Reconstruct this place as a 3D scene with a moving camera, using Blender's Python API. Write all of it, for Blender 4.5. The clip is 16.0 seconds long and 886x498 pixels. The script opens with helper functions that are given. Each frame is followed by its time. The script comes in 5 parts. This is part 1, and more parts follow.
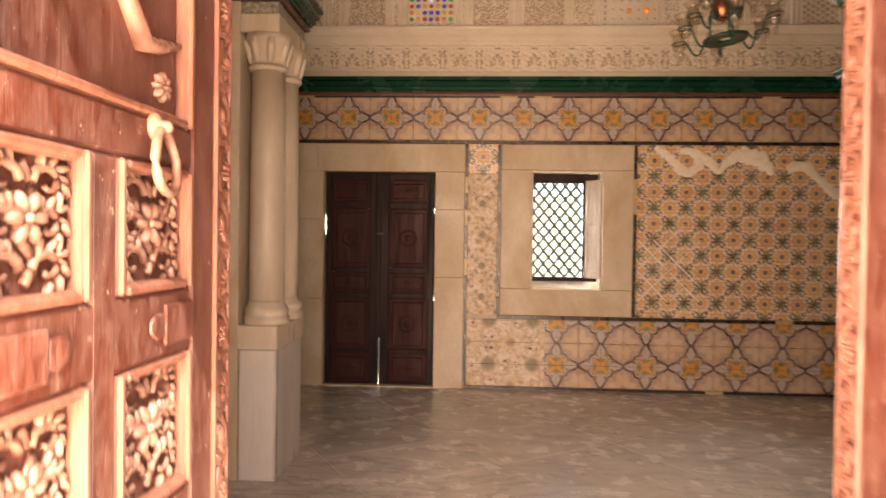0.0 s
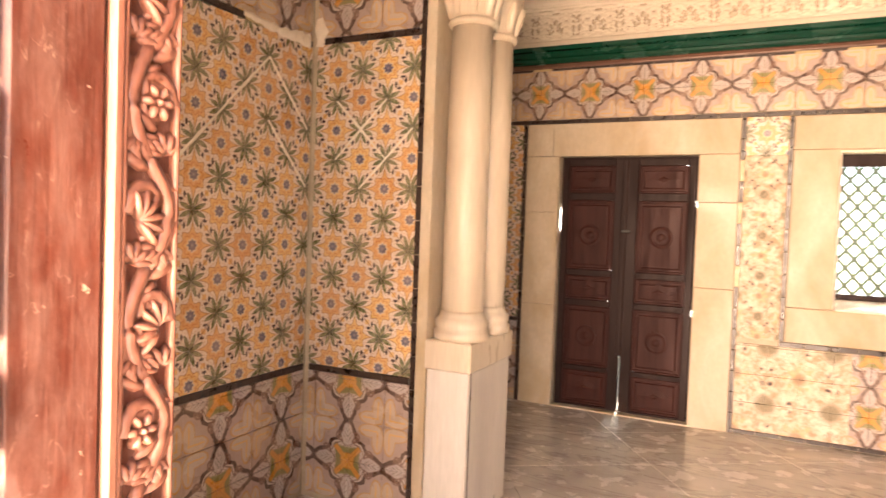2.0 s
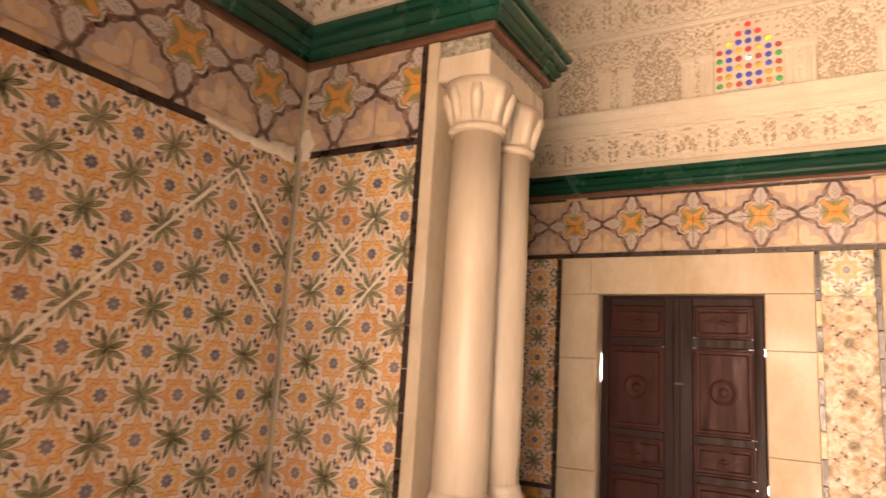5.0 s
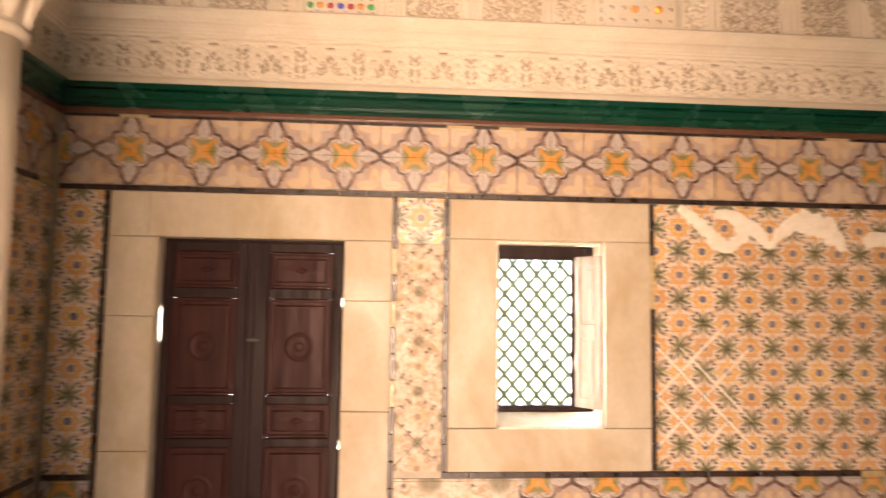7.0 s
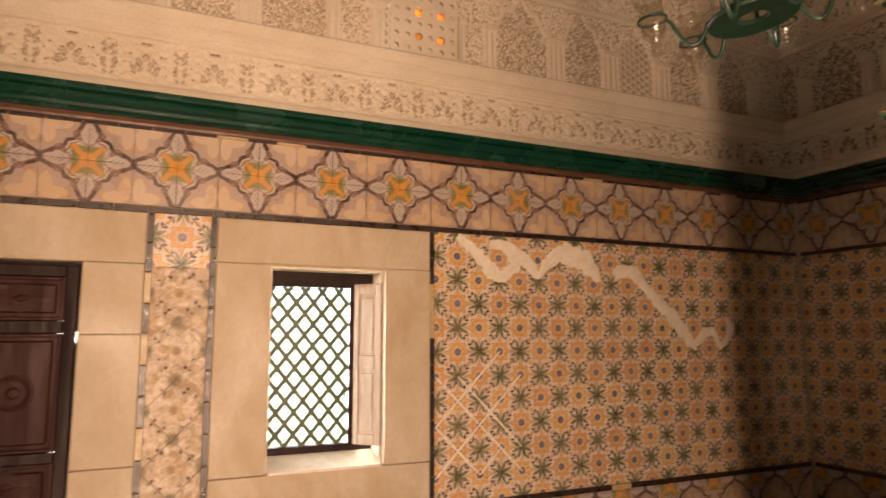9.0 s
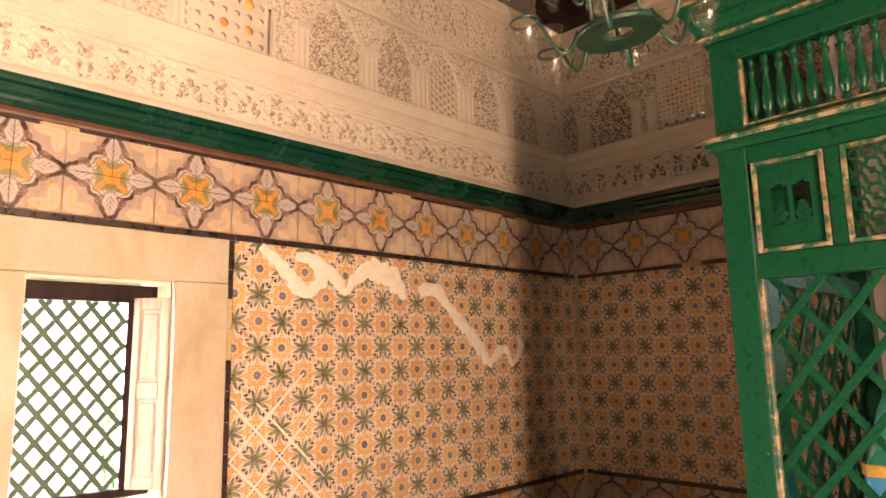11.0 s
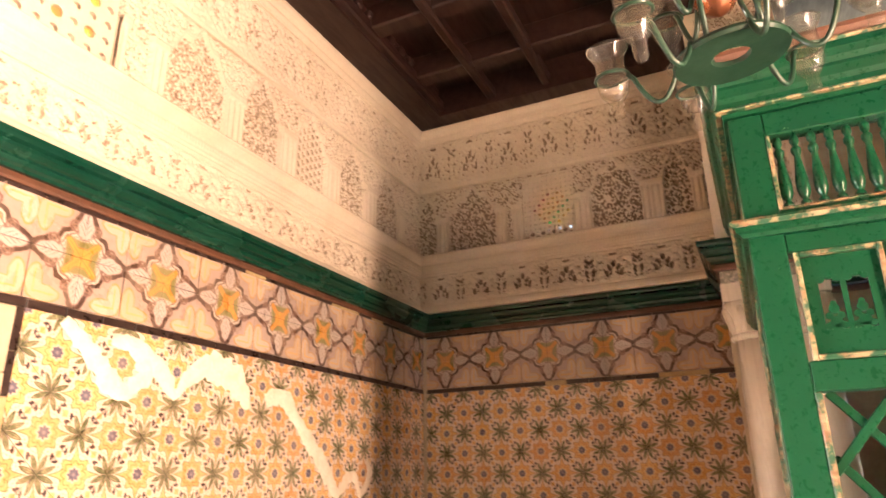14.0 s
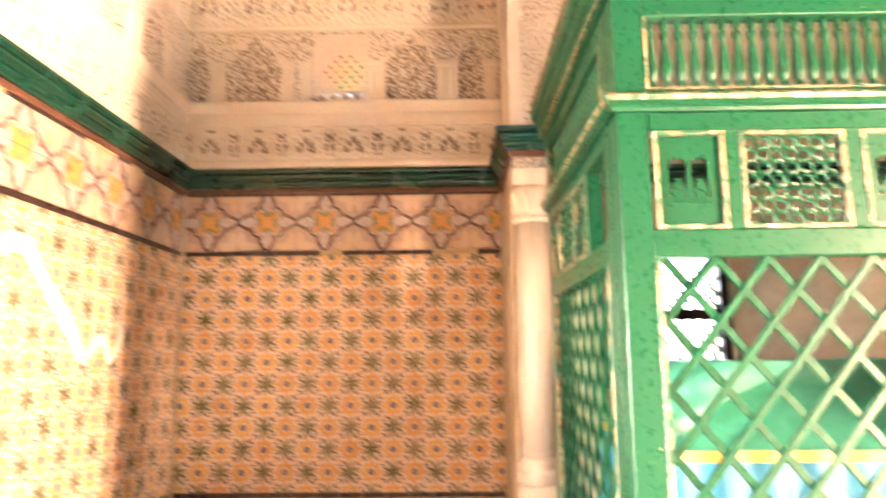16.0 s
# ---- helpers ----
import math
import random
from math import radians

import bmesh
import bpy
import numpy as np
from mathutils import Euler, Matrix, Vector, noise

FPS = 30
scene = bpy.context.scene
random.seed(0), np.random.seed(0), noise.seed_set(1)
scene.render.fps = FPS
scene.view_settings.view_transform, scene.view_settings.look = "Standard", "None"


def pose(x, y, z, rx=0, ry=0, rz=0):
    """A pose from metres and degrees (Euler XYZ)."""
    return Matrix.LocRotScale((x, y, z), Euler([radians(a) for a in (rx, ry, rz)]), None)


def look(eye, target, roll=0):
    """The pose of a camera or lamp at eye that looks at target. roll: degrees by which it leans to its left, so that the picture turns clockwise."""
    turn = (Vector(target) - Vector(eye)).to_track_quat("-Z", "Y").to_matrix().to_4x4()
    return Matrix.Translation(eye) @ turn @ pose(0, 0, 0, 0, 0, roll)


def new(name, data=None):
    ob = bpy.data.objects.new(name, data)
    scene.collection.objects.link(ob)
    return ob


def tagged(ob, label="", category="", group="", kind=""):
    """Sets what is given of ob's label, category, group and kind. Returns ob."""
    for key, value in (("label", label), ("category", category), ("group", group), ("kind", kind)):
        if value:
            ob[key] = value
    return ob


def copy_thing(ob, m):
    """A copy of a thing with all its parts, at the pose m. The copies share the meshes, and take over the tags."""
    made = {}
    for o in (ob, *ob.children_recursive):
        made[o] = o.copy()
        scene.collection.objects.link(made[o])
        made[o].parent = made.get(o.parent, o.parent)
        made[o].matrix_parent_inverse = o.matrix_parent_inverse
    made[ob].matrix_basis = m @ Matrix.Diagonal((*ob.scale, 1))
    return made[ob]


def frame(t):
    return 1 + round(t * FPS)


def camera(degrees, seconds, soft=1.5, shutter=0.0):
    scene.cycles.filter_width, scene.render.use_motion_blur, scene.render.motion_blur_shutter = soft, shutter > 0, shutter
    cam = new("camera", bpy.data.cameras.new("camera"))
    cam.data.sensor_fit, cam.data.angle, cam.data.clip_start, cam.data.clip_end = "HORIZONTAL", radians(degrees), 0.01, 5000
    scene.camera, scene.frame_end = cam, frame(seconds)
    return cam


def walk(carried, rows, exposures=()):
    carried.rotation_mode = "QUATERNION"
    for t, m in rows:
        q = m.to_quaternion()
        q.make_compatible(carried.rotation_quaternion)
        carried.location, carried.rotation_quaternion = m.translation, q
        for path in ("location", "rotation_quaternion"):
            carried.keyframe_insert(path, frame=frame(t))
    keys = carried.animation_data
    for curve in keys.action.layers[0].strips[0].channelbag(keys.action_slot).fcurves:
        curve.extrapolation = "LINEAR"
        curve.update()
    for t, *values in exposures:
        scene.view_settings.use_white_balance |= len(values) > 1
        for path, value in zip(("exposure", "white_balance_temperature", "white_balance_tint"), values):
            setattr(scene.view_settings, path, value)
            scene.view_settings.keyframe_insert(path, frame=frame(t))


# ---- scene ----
cam = camera(67.8, 16.0, shutter=0.5)
PATH = [
    (0, (-0.066, 0.066, 1.389), (-0.174, 2.063, 1.357), 0.8),
    (0.5, (-0.147, 0.355, 1.483), (-0.355, 2.344, 1.444), -0.1),
    (1, (-0.154, 0.61, 1.432), (-0.442, 2.588, 1.374), 0.1),
    (1.5, (-0.066, 0.824, 1.422), (-0.77, 2.696, 1.399), 3.0),
    (2, (-0.04, 0.996, 1.404), (-0.907, 2.797, 1.338), 2.1),
    (2.5, (-0.099, 1.181, 1.387), (-1.213, 2.842, 1.384), 4.3),
    (3, (-0.096, 1.308, 1.449), (-1.276, 2.917, 1.575), 3.6),
    (3.2, (-0.083, 1.346, 1.457), (-1.281, 2.938, 1.635), 3.7),
    (5.3, (-0.159, 1.745, 1.45), (-1.054, 3.496, 1.82), 2.6),
    (5.5, (-0.223, 1.813, 1.461), (-0.991, 3.625, 1.815), 1.9),
    (6, (-0.208, 2.031, 1.595), (-0.753, 3.939, 1.844), 1.6),
    (6.5, (-0.149, 2.202, 1.664), (-0.4, 4.176, 1.868), 1.7),
    (7, (-0.192, 2.329, 1.641), (-0.042, 4.316, 1.809), 0.8),
    (7.5, (-0.279, 2.408, 1.628), (0.184, 4.346, 1.8), -0.6),
    (8, (-0.265, 2.443, 1.639), (0.339, 4.344, 1.797), -0.7),
    (8.5, (-0.178, 2.501, 1.619), (0.512, 4.364, 1.848), -0.7),
    (9, (-0.195, 2.582, 1.646), (0.623, 4.389, 1.907), -0.1),
    (9.5, (-0.289, 2.652, 1.672), (0.765, 4.327, 1.961), -0.5),
    (9.7, (-0.307, 2.656, 1.674), (0.82, 4.281, 1.972), -0.5),
    (11.8, (-0.185, 3.154, 1.602), (1.279, 4.481, 1.911), 0.4),
    (12, (-0.166, 3.214, 1.595), (1.323, 4.511, 1.912), 0.9),
    (12.5, (-0.217, 3.434, 1.636), (1.385, 4.538, 2.097), -1.5),
    (13, (-0.2, 3.576, 1.665), (1.428, 4.569, 2.267), -0.9),
    (13.5, (-0.115, 3.715, 1.671), (1.527, 4.625, 2.36), -2.2),
    (14, (-0.072, 3.823, 1.669), (1.64, 4.627, 2.32), -0.9),
    (14.5, (-0.078, 3.963, 1.668), (1.724, 4.587, 2.273), -2.2),
    (15, (-0.091, 4.098, 1.652), (1.758, 4.638, 2.193), -0.1),
    (15.5, (-0.03, 4.198, 1.61), (1.868, 4.621, 2.077), 0.3),
    (16, (0.014, 4.283, 1.593), (1.989, 4.309, 1.902), -0.5),
]
EXPOSURES = [(0.0, 1.72, 6500, 10), (0.5, 2.6, 6500, 10), (1.0, 3.1, 6400, 10), (2.0, 3.05, 6400, 8), (3.0, 2.78, 6550, 8), (5.5, 2.8, 6500, 10), (6.0, 3.2, 6350, 10), (6.5, 3.25, 6250, 10), (7.0, 2.78, 6300, 8), (8.0, 1.45, 7200, 14), (8.5, 1.5, 7200, 14), (9.0, 2.0, 6900, 13), (9.6, 2.55, 6700, 12), (12.0, 3.15, 6450, 11), (13.0, 3.75, 6450, 13), (14.0, 3.98, 6450, 15), (15.0, 4.55, 6500, 16), (16.0, 5.5, 6500, 15)]
SKY, WARM = 0.15, (1.0, 0.645, 0.43)
DOOR_A, DOOR_B, WINDOW_W = 49.0, 112.0, 520.0
LEAF_W = pose(-0.645, 0.70, 0.0, 0, 0, 89.0)
LEAF_E = pose(0.755, 0.70, 0.0, 0, 0, 93.0)
CHAND = (1.254, 3.793, 2.496)
LAT_PITCH, LAT_RISE, LAT_OFF = 0.152, 0.18, 0.02
walk(cam, [(t, look(eye, aim, roll)) for t, eye, aim, roll in PATH], EXPOSURES)

# ---- light: daylight through the entrance behind the camera, the window and the pierced screens ----
world = bpy.data.worlds.new("sky_world")
scene.world = world
world.use_nodes = True
wn = world.node_tree
sky = wn.nodes.new("ShaderNodeTexSky")
sky.sky_type, sky.sun_disc = "NISHITA", False
sky.sun_elevation, sky.sun_rotation = radians(48), radians(200)
wn.links.new(sky.outputs[0], wn.nodes["Background"].inputs[0])
wn.nodes["Background"].inputs[1].default_value = SKY

sun = new("sun", bpy.data.lights.new("sun", "SUN"))
sun.data.energy, sun.data.angle, sun.data.color = 4.5, radians(0.5), (1.0, 0.93, 0.82)
sun.matrix_world = look((4, -9, 11), (0, -1, 0))

def opening_light(name, wide, high, watts, colour, eye, aim):
    ob = new(name, bpy.data.lights.new(name, "AREA"))
    ob.data.shape, ob.data.size, ob.data.size_y, ob.data.energy, ob.data.color = "RECTANGLE", wide, high, watts, colour
    ob.matrix_world = look(eye, aim)


opening_light("doorway_skylight", 0.26, 2.3, DOOR_A, WARM, (-0.60, 0.53, 1.3), (2.4, 6.1, 2.2))
opening_light("courtyard_daylight", 2.4, 2.4, DOOR_B, WARM, (0.15, -1.7, 1.3), (0.5, 6.0, 1.9))
opening_light("window_daylight", 2.2, 1.8, WINDOW_W, (1.0, 0.93, 0.84), (-0.45, 7.7, 1.75), (0.9, 6.1, 1.5))

# ---- plan ----
NY, XW, XE, YS = 6.155, -2.10, 4.52, 0.68      # faces of the north, west, east and south walls
CEIL = 4.45
WB0, WB1, WBX = 3.71, 4.235, -1.417                # west pier: south face, north face, end
EB0, EB1, EBX = 3.405, 3.925, 3.91                 # east pier


# ---- mesh helpers ----
def part(name, bm, mat, parent=None, label="", smooth=False):
    me = bpy.data.meshes.new(name)
    if smooth:
        for f in bm.faces:
            f.smooth = True
    bm.to_mesh(me)
    bm.free()
    me.materials.append(mat)
    ob = new(name, me)
    ob.parent = parent
    if label:
        tagged(ob, label)
    return ob


def raw(name, verts, faces, mat, parent=None, smooth=False):
    me = bpy.data.meshes.new(name)
    me.from_pydata(verts, [], faces)
    if smooth:
        me.polygons.foreach_set("use_smooth", [True] * len(me.polygons))
    me.materials.append(mat)
    ob = new(name, me)
    ob.parent = parent
    return ob


def thing(name, at, label, category, group="", kind="", turn=0):
    ob = new(name)
    ob.matrix_world = pose(*at, 0, 0, turn)
    ob.empty_display_size = 0.1
    return tagged(ob, label, category, group, kind)


def box(bm, x0, y0, z0, x1, y1, z1, bevel=0.0, seg=1):
    vs = [bm.verts.new((x, y, z)) for x in (x0, x1) for y in (y0, y1) for z in (z0, z1)]
    fs = [bm.faces.new([vs[i] for i in q]) for q in ((0, 1, 3, 2), (4, 6, 7, 5), (0, 4, 5, 1), (2, 3, 7, 6), (0, 2, 6, 4), (1, 5, 7, 3))]
    if bevel:
        bmesh.ops.bevel(bm, geom=list({e for f in fs for e in f.edges}), offset=bevel, segments=seg, affect="EDGES")
    return bm


def boxes(*rows, bevel=0.0):
    bm = bmesh.new()
    for r in rows:
        box(bm, *r, bevel=bevel)
    return bm


def lathe(bm, rows, at=(0, 0, 0), n=20, m=None, caps=True):
    """A turned shape from rows of (radius, height)."""
    rings = []
    for r, z in rows:
        ring = []
        for k in range(n):
            p = Vector((r * math.cos(k * math.tau / n), r * math.sin(k * math.tau / n), z))
            ring.append(bm.verts.new((m @ p if m else p) + Vector(at)))
        rings.append(ring)
    for a, b in zip(rings, rings[1:]):
        for k in range(n):
            bm.faces.new((a[k], a[(k + 1) % n], b[(k + 1) % n], b[k]))
    if caps and rows[0][0] > 1e-4:
        bm.faces.new(rings[0][::-1])
    if caps and rows[-1][0] > 1e-4:
        bm.faces.new(rings[-1])
    return bm


def tube(bm, pts, r, n=8):
    pts = [Vector(p) for p in pts]
    rings = []
    for i, p in enumerate(pts):
        d = (pts[min(i + 1, len(pts) - 1)] - pts[max(i - 1, 0)]).normalized()
        q = d.to_track_quat("Z", "Y")
        rr = r[i] if isinstance(r, (list, tuple)) else r
        rings.append([bm.verts.new(p + q @ Vector((rr * math.cos(k * math.tau / n), rr * math.sin(k * math.tau / n), 0))) for k in range(n)])
    for a, b in zip(rings, rings[1:]):
        for k in range(n):
            bm.faces.new((a[k], a[(k + 1) % n], b[(k + 1) % n], b[k]))
    bm.faces.new(rings[0][::-1])
    bm.faces.new(rings[-1])
    return bm


def sweep(bm, path, profile):
    """A moulding of (out, z) rows along a plan line; out points to the right of the way."""
    path = [Vector(p) for p in path]
    rings = []
    for i, p in enumerate(path):
        def right(a, b):
            d = (b - a).normalized()
            return Vector((d.y, -d.x))
        if i == 0:
            off = right(path[0], path[1])
        elif i == len(path) - 1:
            off = right(path[-2], path[-1])
        else:
            a, b = right(path[i - 1], p), right(p, path[i + 1])
            off = (a + b) / (1 + a.dot(b))
        rings.append([bm.verts.new((p.x + off.x * o, p.y + off.y * o, z)) for o, z in profile])
    n = len(profile)
    for a, b in zip(rings, rings[1:]):
        for k in range(n):
            bm.faces.new((a[k], b[k], b[(k + 1) % n], a[(k + 1) % n]))
    bm.faces.new(rings[0][::-1])
    bm.faces.new(rings[-1])
    bmesh.ops.recalc_face_normals(bm, faces=bm.faces)
    return bm


def plane(ox, oy, ux, uy):
    """A wall's face: plan point, plan direction of u; v is up, the normal points into the room."""
    u, v = Vector((ux, uy, 0)), Vector((0, 0, 1))
    n = u.cross(v)
    return Matrix(((u.x, v.x, n.x, ox), (u.y, v.y, n.y, oy), (u.z, v.z, n.z, 0), (0, 0, 0, 1)))


# ---- material helpers ----
class X:
    """A shader value, for arithmetic on node sockets."""
    nt = None

    def __init__(self, s):
        self.s = s

    @staticmethod
    def op(kind, *a):
        n = X.nt.nodes.new("ShaderNodeMath")
        n.operation = kind
        for i, v in enumerate(a):
            if isinstance(v, X):
                X.nt.links.new(v.s, n.inputs[i])
            else:
                n.inputs[i].default_value = v
        return X(n.outputs[0])

    def __add__(self, o): return X.op("ADD", self, o)
    def __radd__(self, o): return X.op("ADD", o, self)
    def __sub__(self, o): return X.op("SUBTRACT", self, o)
    def __rsub__(self, o): return X.op("SUBTRACT", o, self)
    def __mul__(self, o): return X.op("MULTIPLY", self, o)
    def __rmul__(self, o): return X.op("MULTIPLY", o, self)
    def __truediv__(self, o): return X.op("DIVIDE", self, o)
    def __neg__(self): return X.op("MULTIPLY", self, -1.0)


def xabs(a): return X.op("ABSOLUTE", a)
def xmin(a, b): return X.op("MINIMUM", a, b)
def xmax(a, b): return X.op("MAXIMUM", a, b)
def xcos(a): return X.op("COSINE", a)
def xhyp(a, b): return X.op("SQRT", a * a + b * b)
def xang(a, b): return X.op("ARCTAN2", a, b)


def inside(d, soft=0.02):
    """1 where d is under nought, 0 where it is over, with a soft edge."""
    n = X.nt.nodes.new("ShaderNodeMapRange")
    n.interpolation_type = "SMOOTHSTEP"
    X.nt.links.new(d.s, n.inputs[0])
    n.inputs[1].default_value, n.inputs[2].default_value = -soft, soft
    n.inputs[3].default_value, n.inputs[4].default_value = 1.0, 0.0
    return X(n.outputs[0])


def ramp(v, a, b, lo=0.0, hi=1.0):
    n = X.nt.nodes.new("ShaderNodeMapRange")
    X.nt.links.new(v.s, n.inputs[0])
    for i, w in enumerate((a, b, lo, hi)):
        n.inputs[i + 1].default_value = w
    return X(n.outputs[0])


def mix(fac, a, b, blend="MIX"):
    n = X.nt.nodes.new("ShaderNodeMix")
    n.data_type, n.blend_type = "RGBA", blend
    for i, v in ((0, fac), (6, a), (7, b)):
        if isinstance(v, X):
            X.nt.links.new(v.s, n.inputs[i])
        elif isinstance(v, tuple):
            n.inputs[i].default_value = (*v, 1)
        else:
            n.inputs[i].default_value = v
    return X(n.outputs[2])


def coords(kind="Object"):
    n = X.nt.nodes.new("ShaderNodeTexCoord")
    return X(n.outputs[kind])


def world_pos():
    return X(X.nt.nodes.new("ShaderNodeNewGeometry").outputs["Position"])


def split(v):
    n = X.nt.nodes.new("ShaderNodeSeparateXYZ")
    X.nt.links.new(v.s, n.inputs[0])
    return [X(o) for o in n.outputs]


def noisy(vec, scale, detail=4.0, rough=0.6, dist=0.0, stretch=None):
    if stretch:
        m = X.nt.nodes.new("ShaderNodeMapping")
        X.nt.links.new(vec.s, m.inputs[0])
        m.inputs["Scale"].default_value = stretch
        vec = X(m.outputs[0])
    n = X.nt.nodes.new("ShaderNodeTexNoise")
    X.nt.links.new(vec.s, n.inputs["Vector"])
    n.inputs["Scale"].default_value, n.inputs["Detail"].default_value = scale, detail
    n.inputs["Roughness"].default_value, n.inputs["Distortion"].default_value = rough, dist
    return X(n.outputs[0])


def rnd():
    return X(X.nt.nodes.new("ShaderNodeObjectInfo").outputs["Random"])


def material(name, rough=0.6, metal=0.0):
    m = bpy.data.materials.new(name)
    m.use_nodes = True
    X.nt = m.node_tree
    b = m.node_tree.nodes["Principled BSDF"]
    b.inputs["Roughness"].default_value, b.inputs["Metallic"].default_value = rough, metal
    return m, b


def paint(b, colour, rough=None, bump=None, strength=0.3, dist=0.01):
    X.nt.links.new(colour.s, b.inputs["Base Color"])
    if rough is not None:
        X.nt.links.new(rough.s, b.inputs["Roughness"])
    if bump is not None:
        n = X.nt.nodes.new("ShaderNodeBump")
        n.inputs["Strength"].default_value, n.inputs["Distance"].default_value = strength, dist
        X.nt.links.new(bump.s, n.inputs["Height"])
        X.nt.links.new(n.outputs[0], b.inputs["Normal"])


def simple(name, base, vary, rough=0.6, scale=6.0, stretch=None, strength=0.25, fine=60.0, metal=0.0, rvar=0.15, dist=0.004):
    m, b = material(name, rough, metal)
    p = world_pos()
    n1, n2 = noisy(p, scale, 5, 0.6, 0.5, stretch), noisy(p, fine, 3, 0.6, 0.0, stretch)
    c = mix(ramp(n1, 0.35, 0.68), base, vary)
    c = mix(ramp(n2, 0.3, 0.75) * 0.35, c, tuple(0.6 * v for v in base))
    paint(b, c, ramp(n1, 0.3, 0.7, rough - rvar, rough + rvar), n2 + n1 * 0.6, strength, dist)
    return m


# ---- materials ----
def glaze(b, c, p):
    """Hand-made glaze: tone by the tile, grime, crazing, slightly wavy gloss."""
    r = rnd()
    n = noisy(p, 7.0, 5, 0.65, 0.4)
    fine = noisy(p, 140.0, 3, 0.7)
    c = mix(r * 0.16, c, (0.36, 0.24, 0.15))
    c = mix(ramp(n, 0.5, 0.72, 0, 0.18), c, (0.50, 0.40, 0.29))
    c = mix(ramp(fine, 0.56, 0.76, 0, 0.34), c, (0.30, 0.21, 0.14))
    paint(b, c, ramp(n, 0.3, 0.7, 0.18, 0.45), fine * 0.25 + noisy(p, 16.0, 2), 0.14, 0.01)


def make_star_tile():
    m, b = material("glazed_star_tile", 0.3)
    u, v, _ = split(coords("UV"))
    au, av = xabs(u), xabs(v)
    p = world_pos()
    wob = (noisy(p, 60.0, 2) - 0.5) * 0.07
    r, th = xhyp(u, v) + wob, xang(v, u)
    tone = ramp(rnd(), 0.0, 1.0)
    c = mix(noisy(p, 30.0, 3), (0.74, 0.65, 0.56), (0.58, 0.48, 0.39))
    # fine brown scrollwork on the pale ground
    scroll = xcos(r * 40.0 + xcos(th * 8.0) * 3.0) * xcos(th * 16.0)
    c = mix(inside(0.42 - scroll, 0.2) * 0.5, c, (0.40, 0.20, 0.09))
    a2, b2 = 1.0 - au, 1.0 - av
    rc, tc = xhyp(a2, b2) + wob * 0.6, xang(b2, a2)
    # orange flower: eight lobes, and long points towards the corners
    pet = xcos(th * 8.0)
    along, across = (au + av) * 0.7071, xabs(au - av) * 0.7071
    point = across - (0.97 - along) * 0.26
    flower_d = xmin(r - 0.60 - pet * 0.085, xmax(point, 0.35 - along))
    c = mix(inside(flower_d - 0.02, 0.02), c, (0.24, 0.105, 0.03))
    orange = mix(tone, (0.68, 0.45, 0.18), (0.60, 0.33, 0.13))
    c = mix(inside(flower_d + 0.012, 0.02), c, orange)
    curl = xabs(r - 0.43 - xcos(th * 8.0) * 0.055)
    c = mix(inside(curl - 0.022, 0.02) * 0.8, c, (0.42, 0.125, 0.035))
    c = mix(inside(xabs(xcos(th * 4.0)) - 0.10, 0.08) * inside(0.30 - r, 0.03) * inside(r - 0.56, 0.03) * 0.7, c, (0.40, 0.13, 0.04))
    c = mix(inside(r - 0.285 - pet * 0.03, 0.02), c, (0.60, 0.49, 0.37))
    c = mix(inside(r - 0.215 - pet * 0.035, 0.02), c, (0.115, 0.105, 0.15))
    c = mix(inside(r - 0.07, 0.03) * 0.6, c, (0.30, 0.27, 0.30))
    # eight pointed leaves about each corner
    lobe = xcos(tc * 8.0 - math.pi)
    lat = rc * X.op("ARCCOSINE", xmin(xmax(lobe, -1.0), 1.0)) * 0.125
    wide = (rc - 0.06) * (0.73 - rc) * 0.80
    c = mix(inside(lat - wide - 0.012, 0.012) * inside(rc - 0.74, 0.02), c, (0.040, 0.045, 0.018))
    c = mix(inside(lat - wide + 0.020, 0.012) * inside(rc - 0.68, 0.02), c, mix(ramp(noisy(p, 55.0, 3), 0.38, 0.6), (0.32, 0.31, 0.17), (0.09, 0.11, 0.045)))
    c = mix(inside(lat - 0.010, 0.008) * inside(rc - 0.58, 0.03), c, (0.045, 0.055, 0.02))
    c = mix(inside(rc - 0.09, 0.03) * 0.7, c, (0.10, 0.11, 0.05))
    # dark tulips by the middles of the sides, an orange bud between them
    c = mix(inside(xhyp(xmax(au, av) - 1.0, xmin(au, av)) - 0.12, 0.02), c, orange)
    for x, y in ((0.87, 0.25), (0.25, 0.87)):
        for dx, dy, k in ((0.0, 0.0, 0.062), (0.055, 0.06, 0.05), (-0.06, -0.045, 0.045), (-0.05, 0.055, 0.04)):
            c = mix(inside(xhyp(au - x - dx, av - y - dy) + wob - k, 0.015), c, (0.032, 0.018, 0.026))
    glaze(b, c, p)
    return m


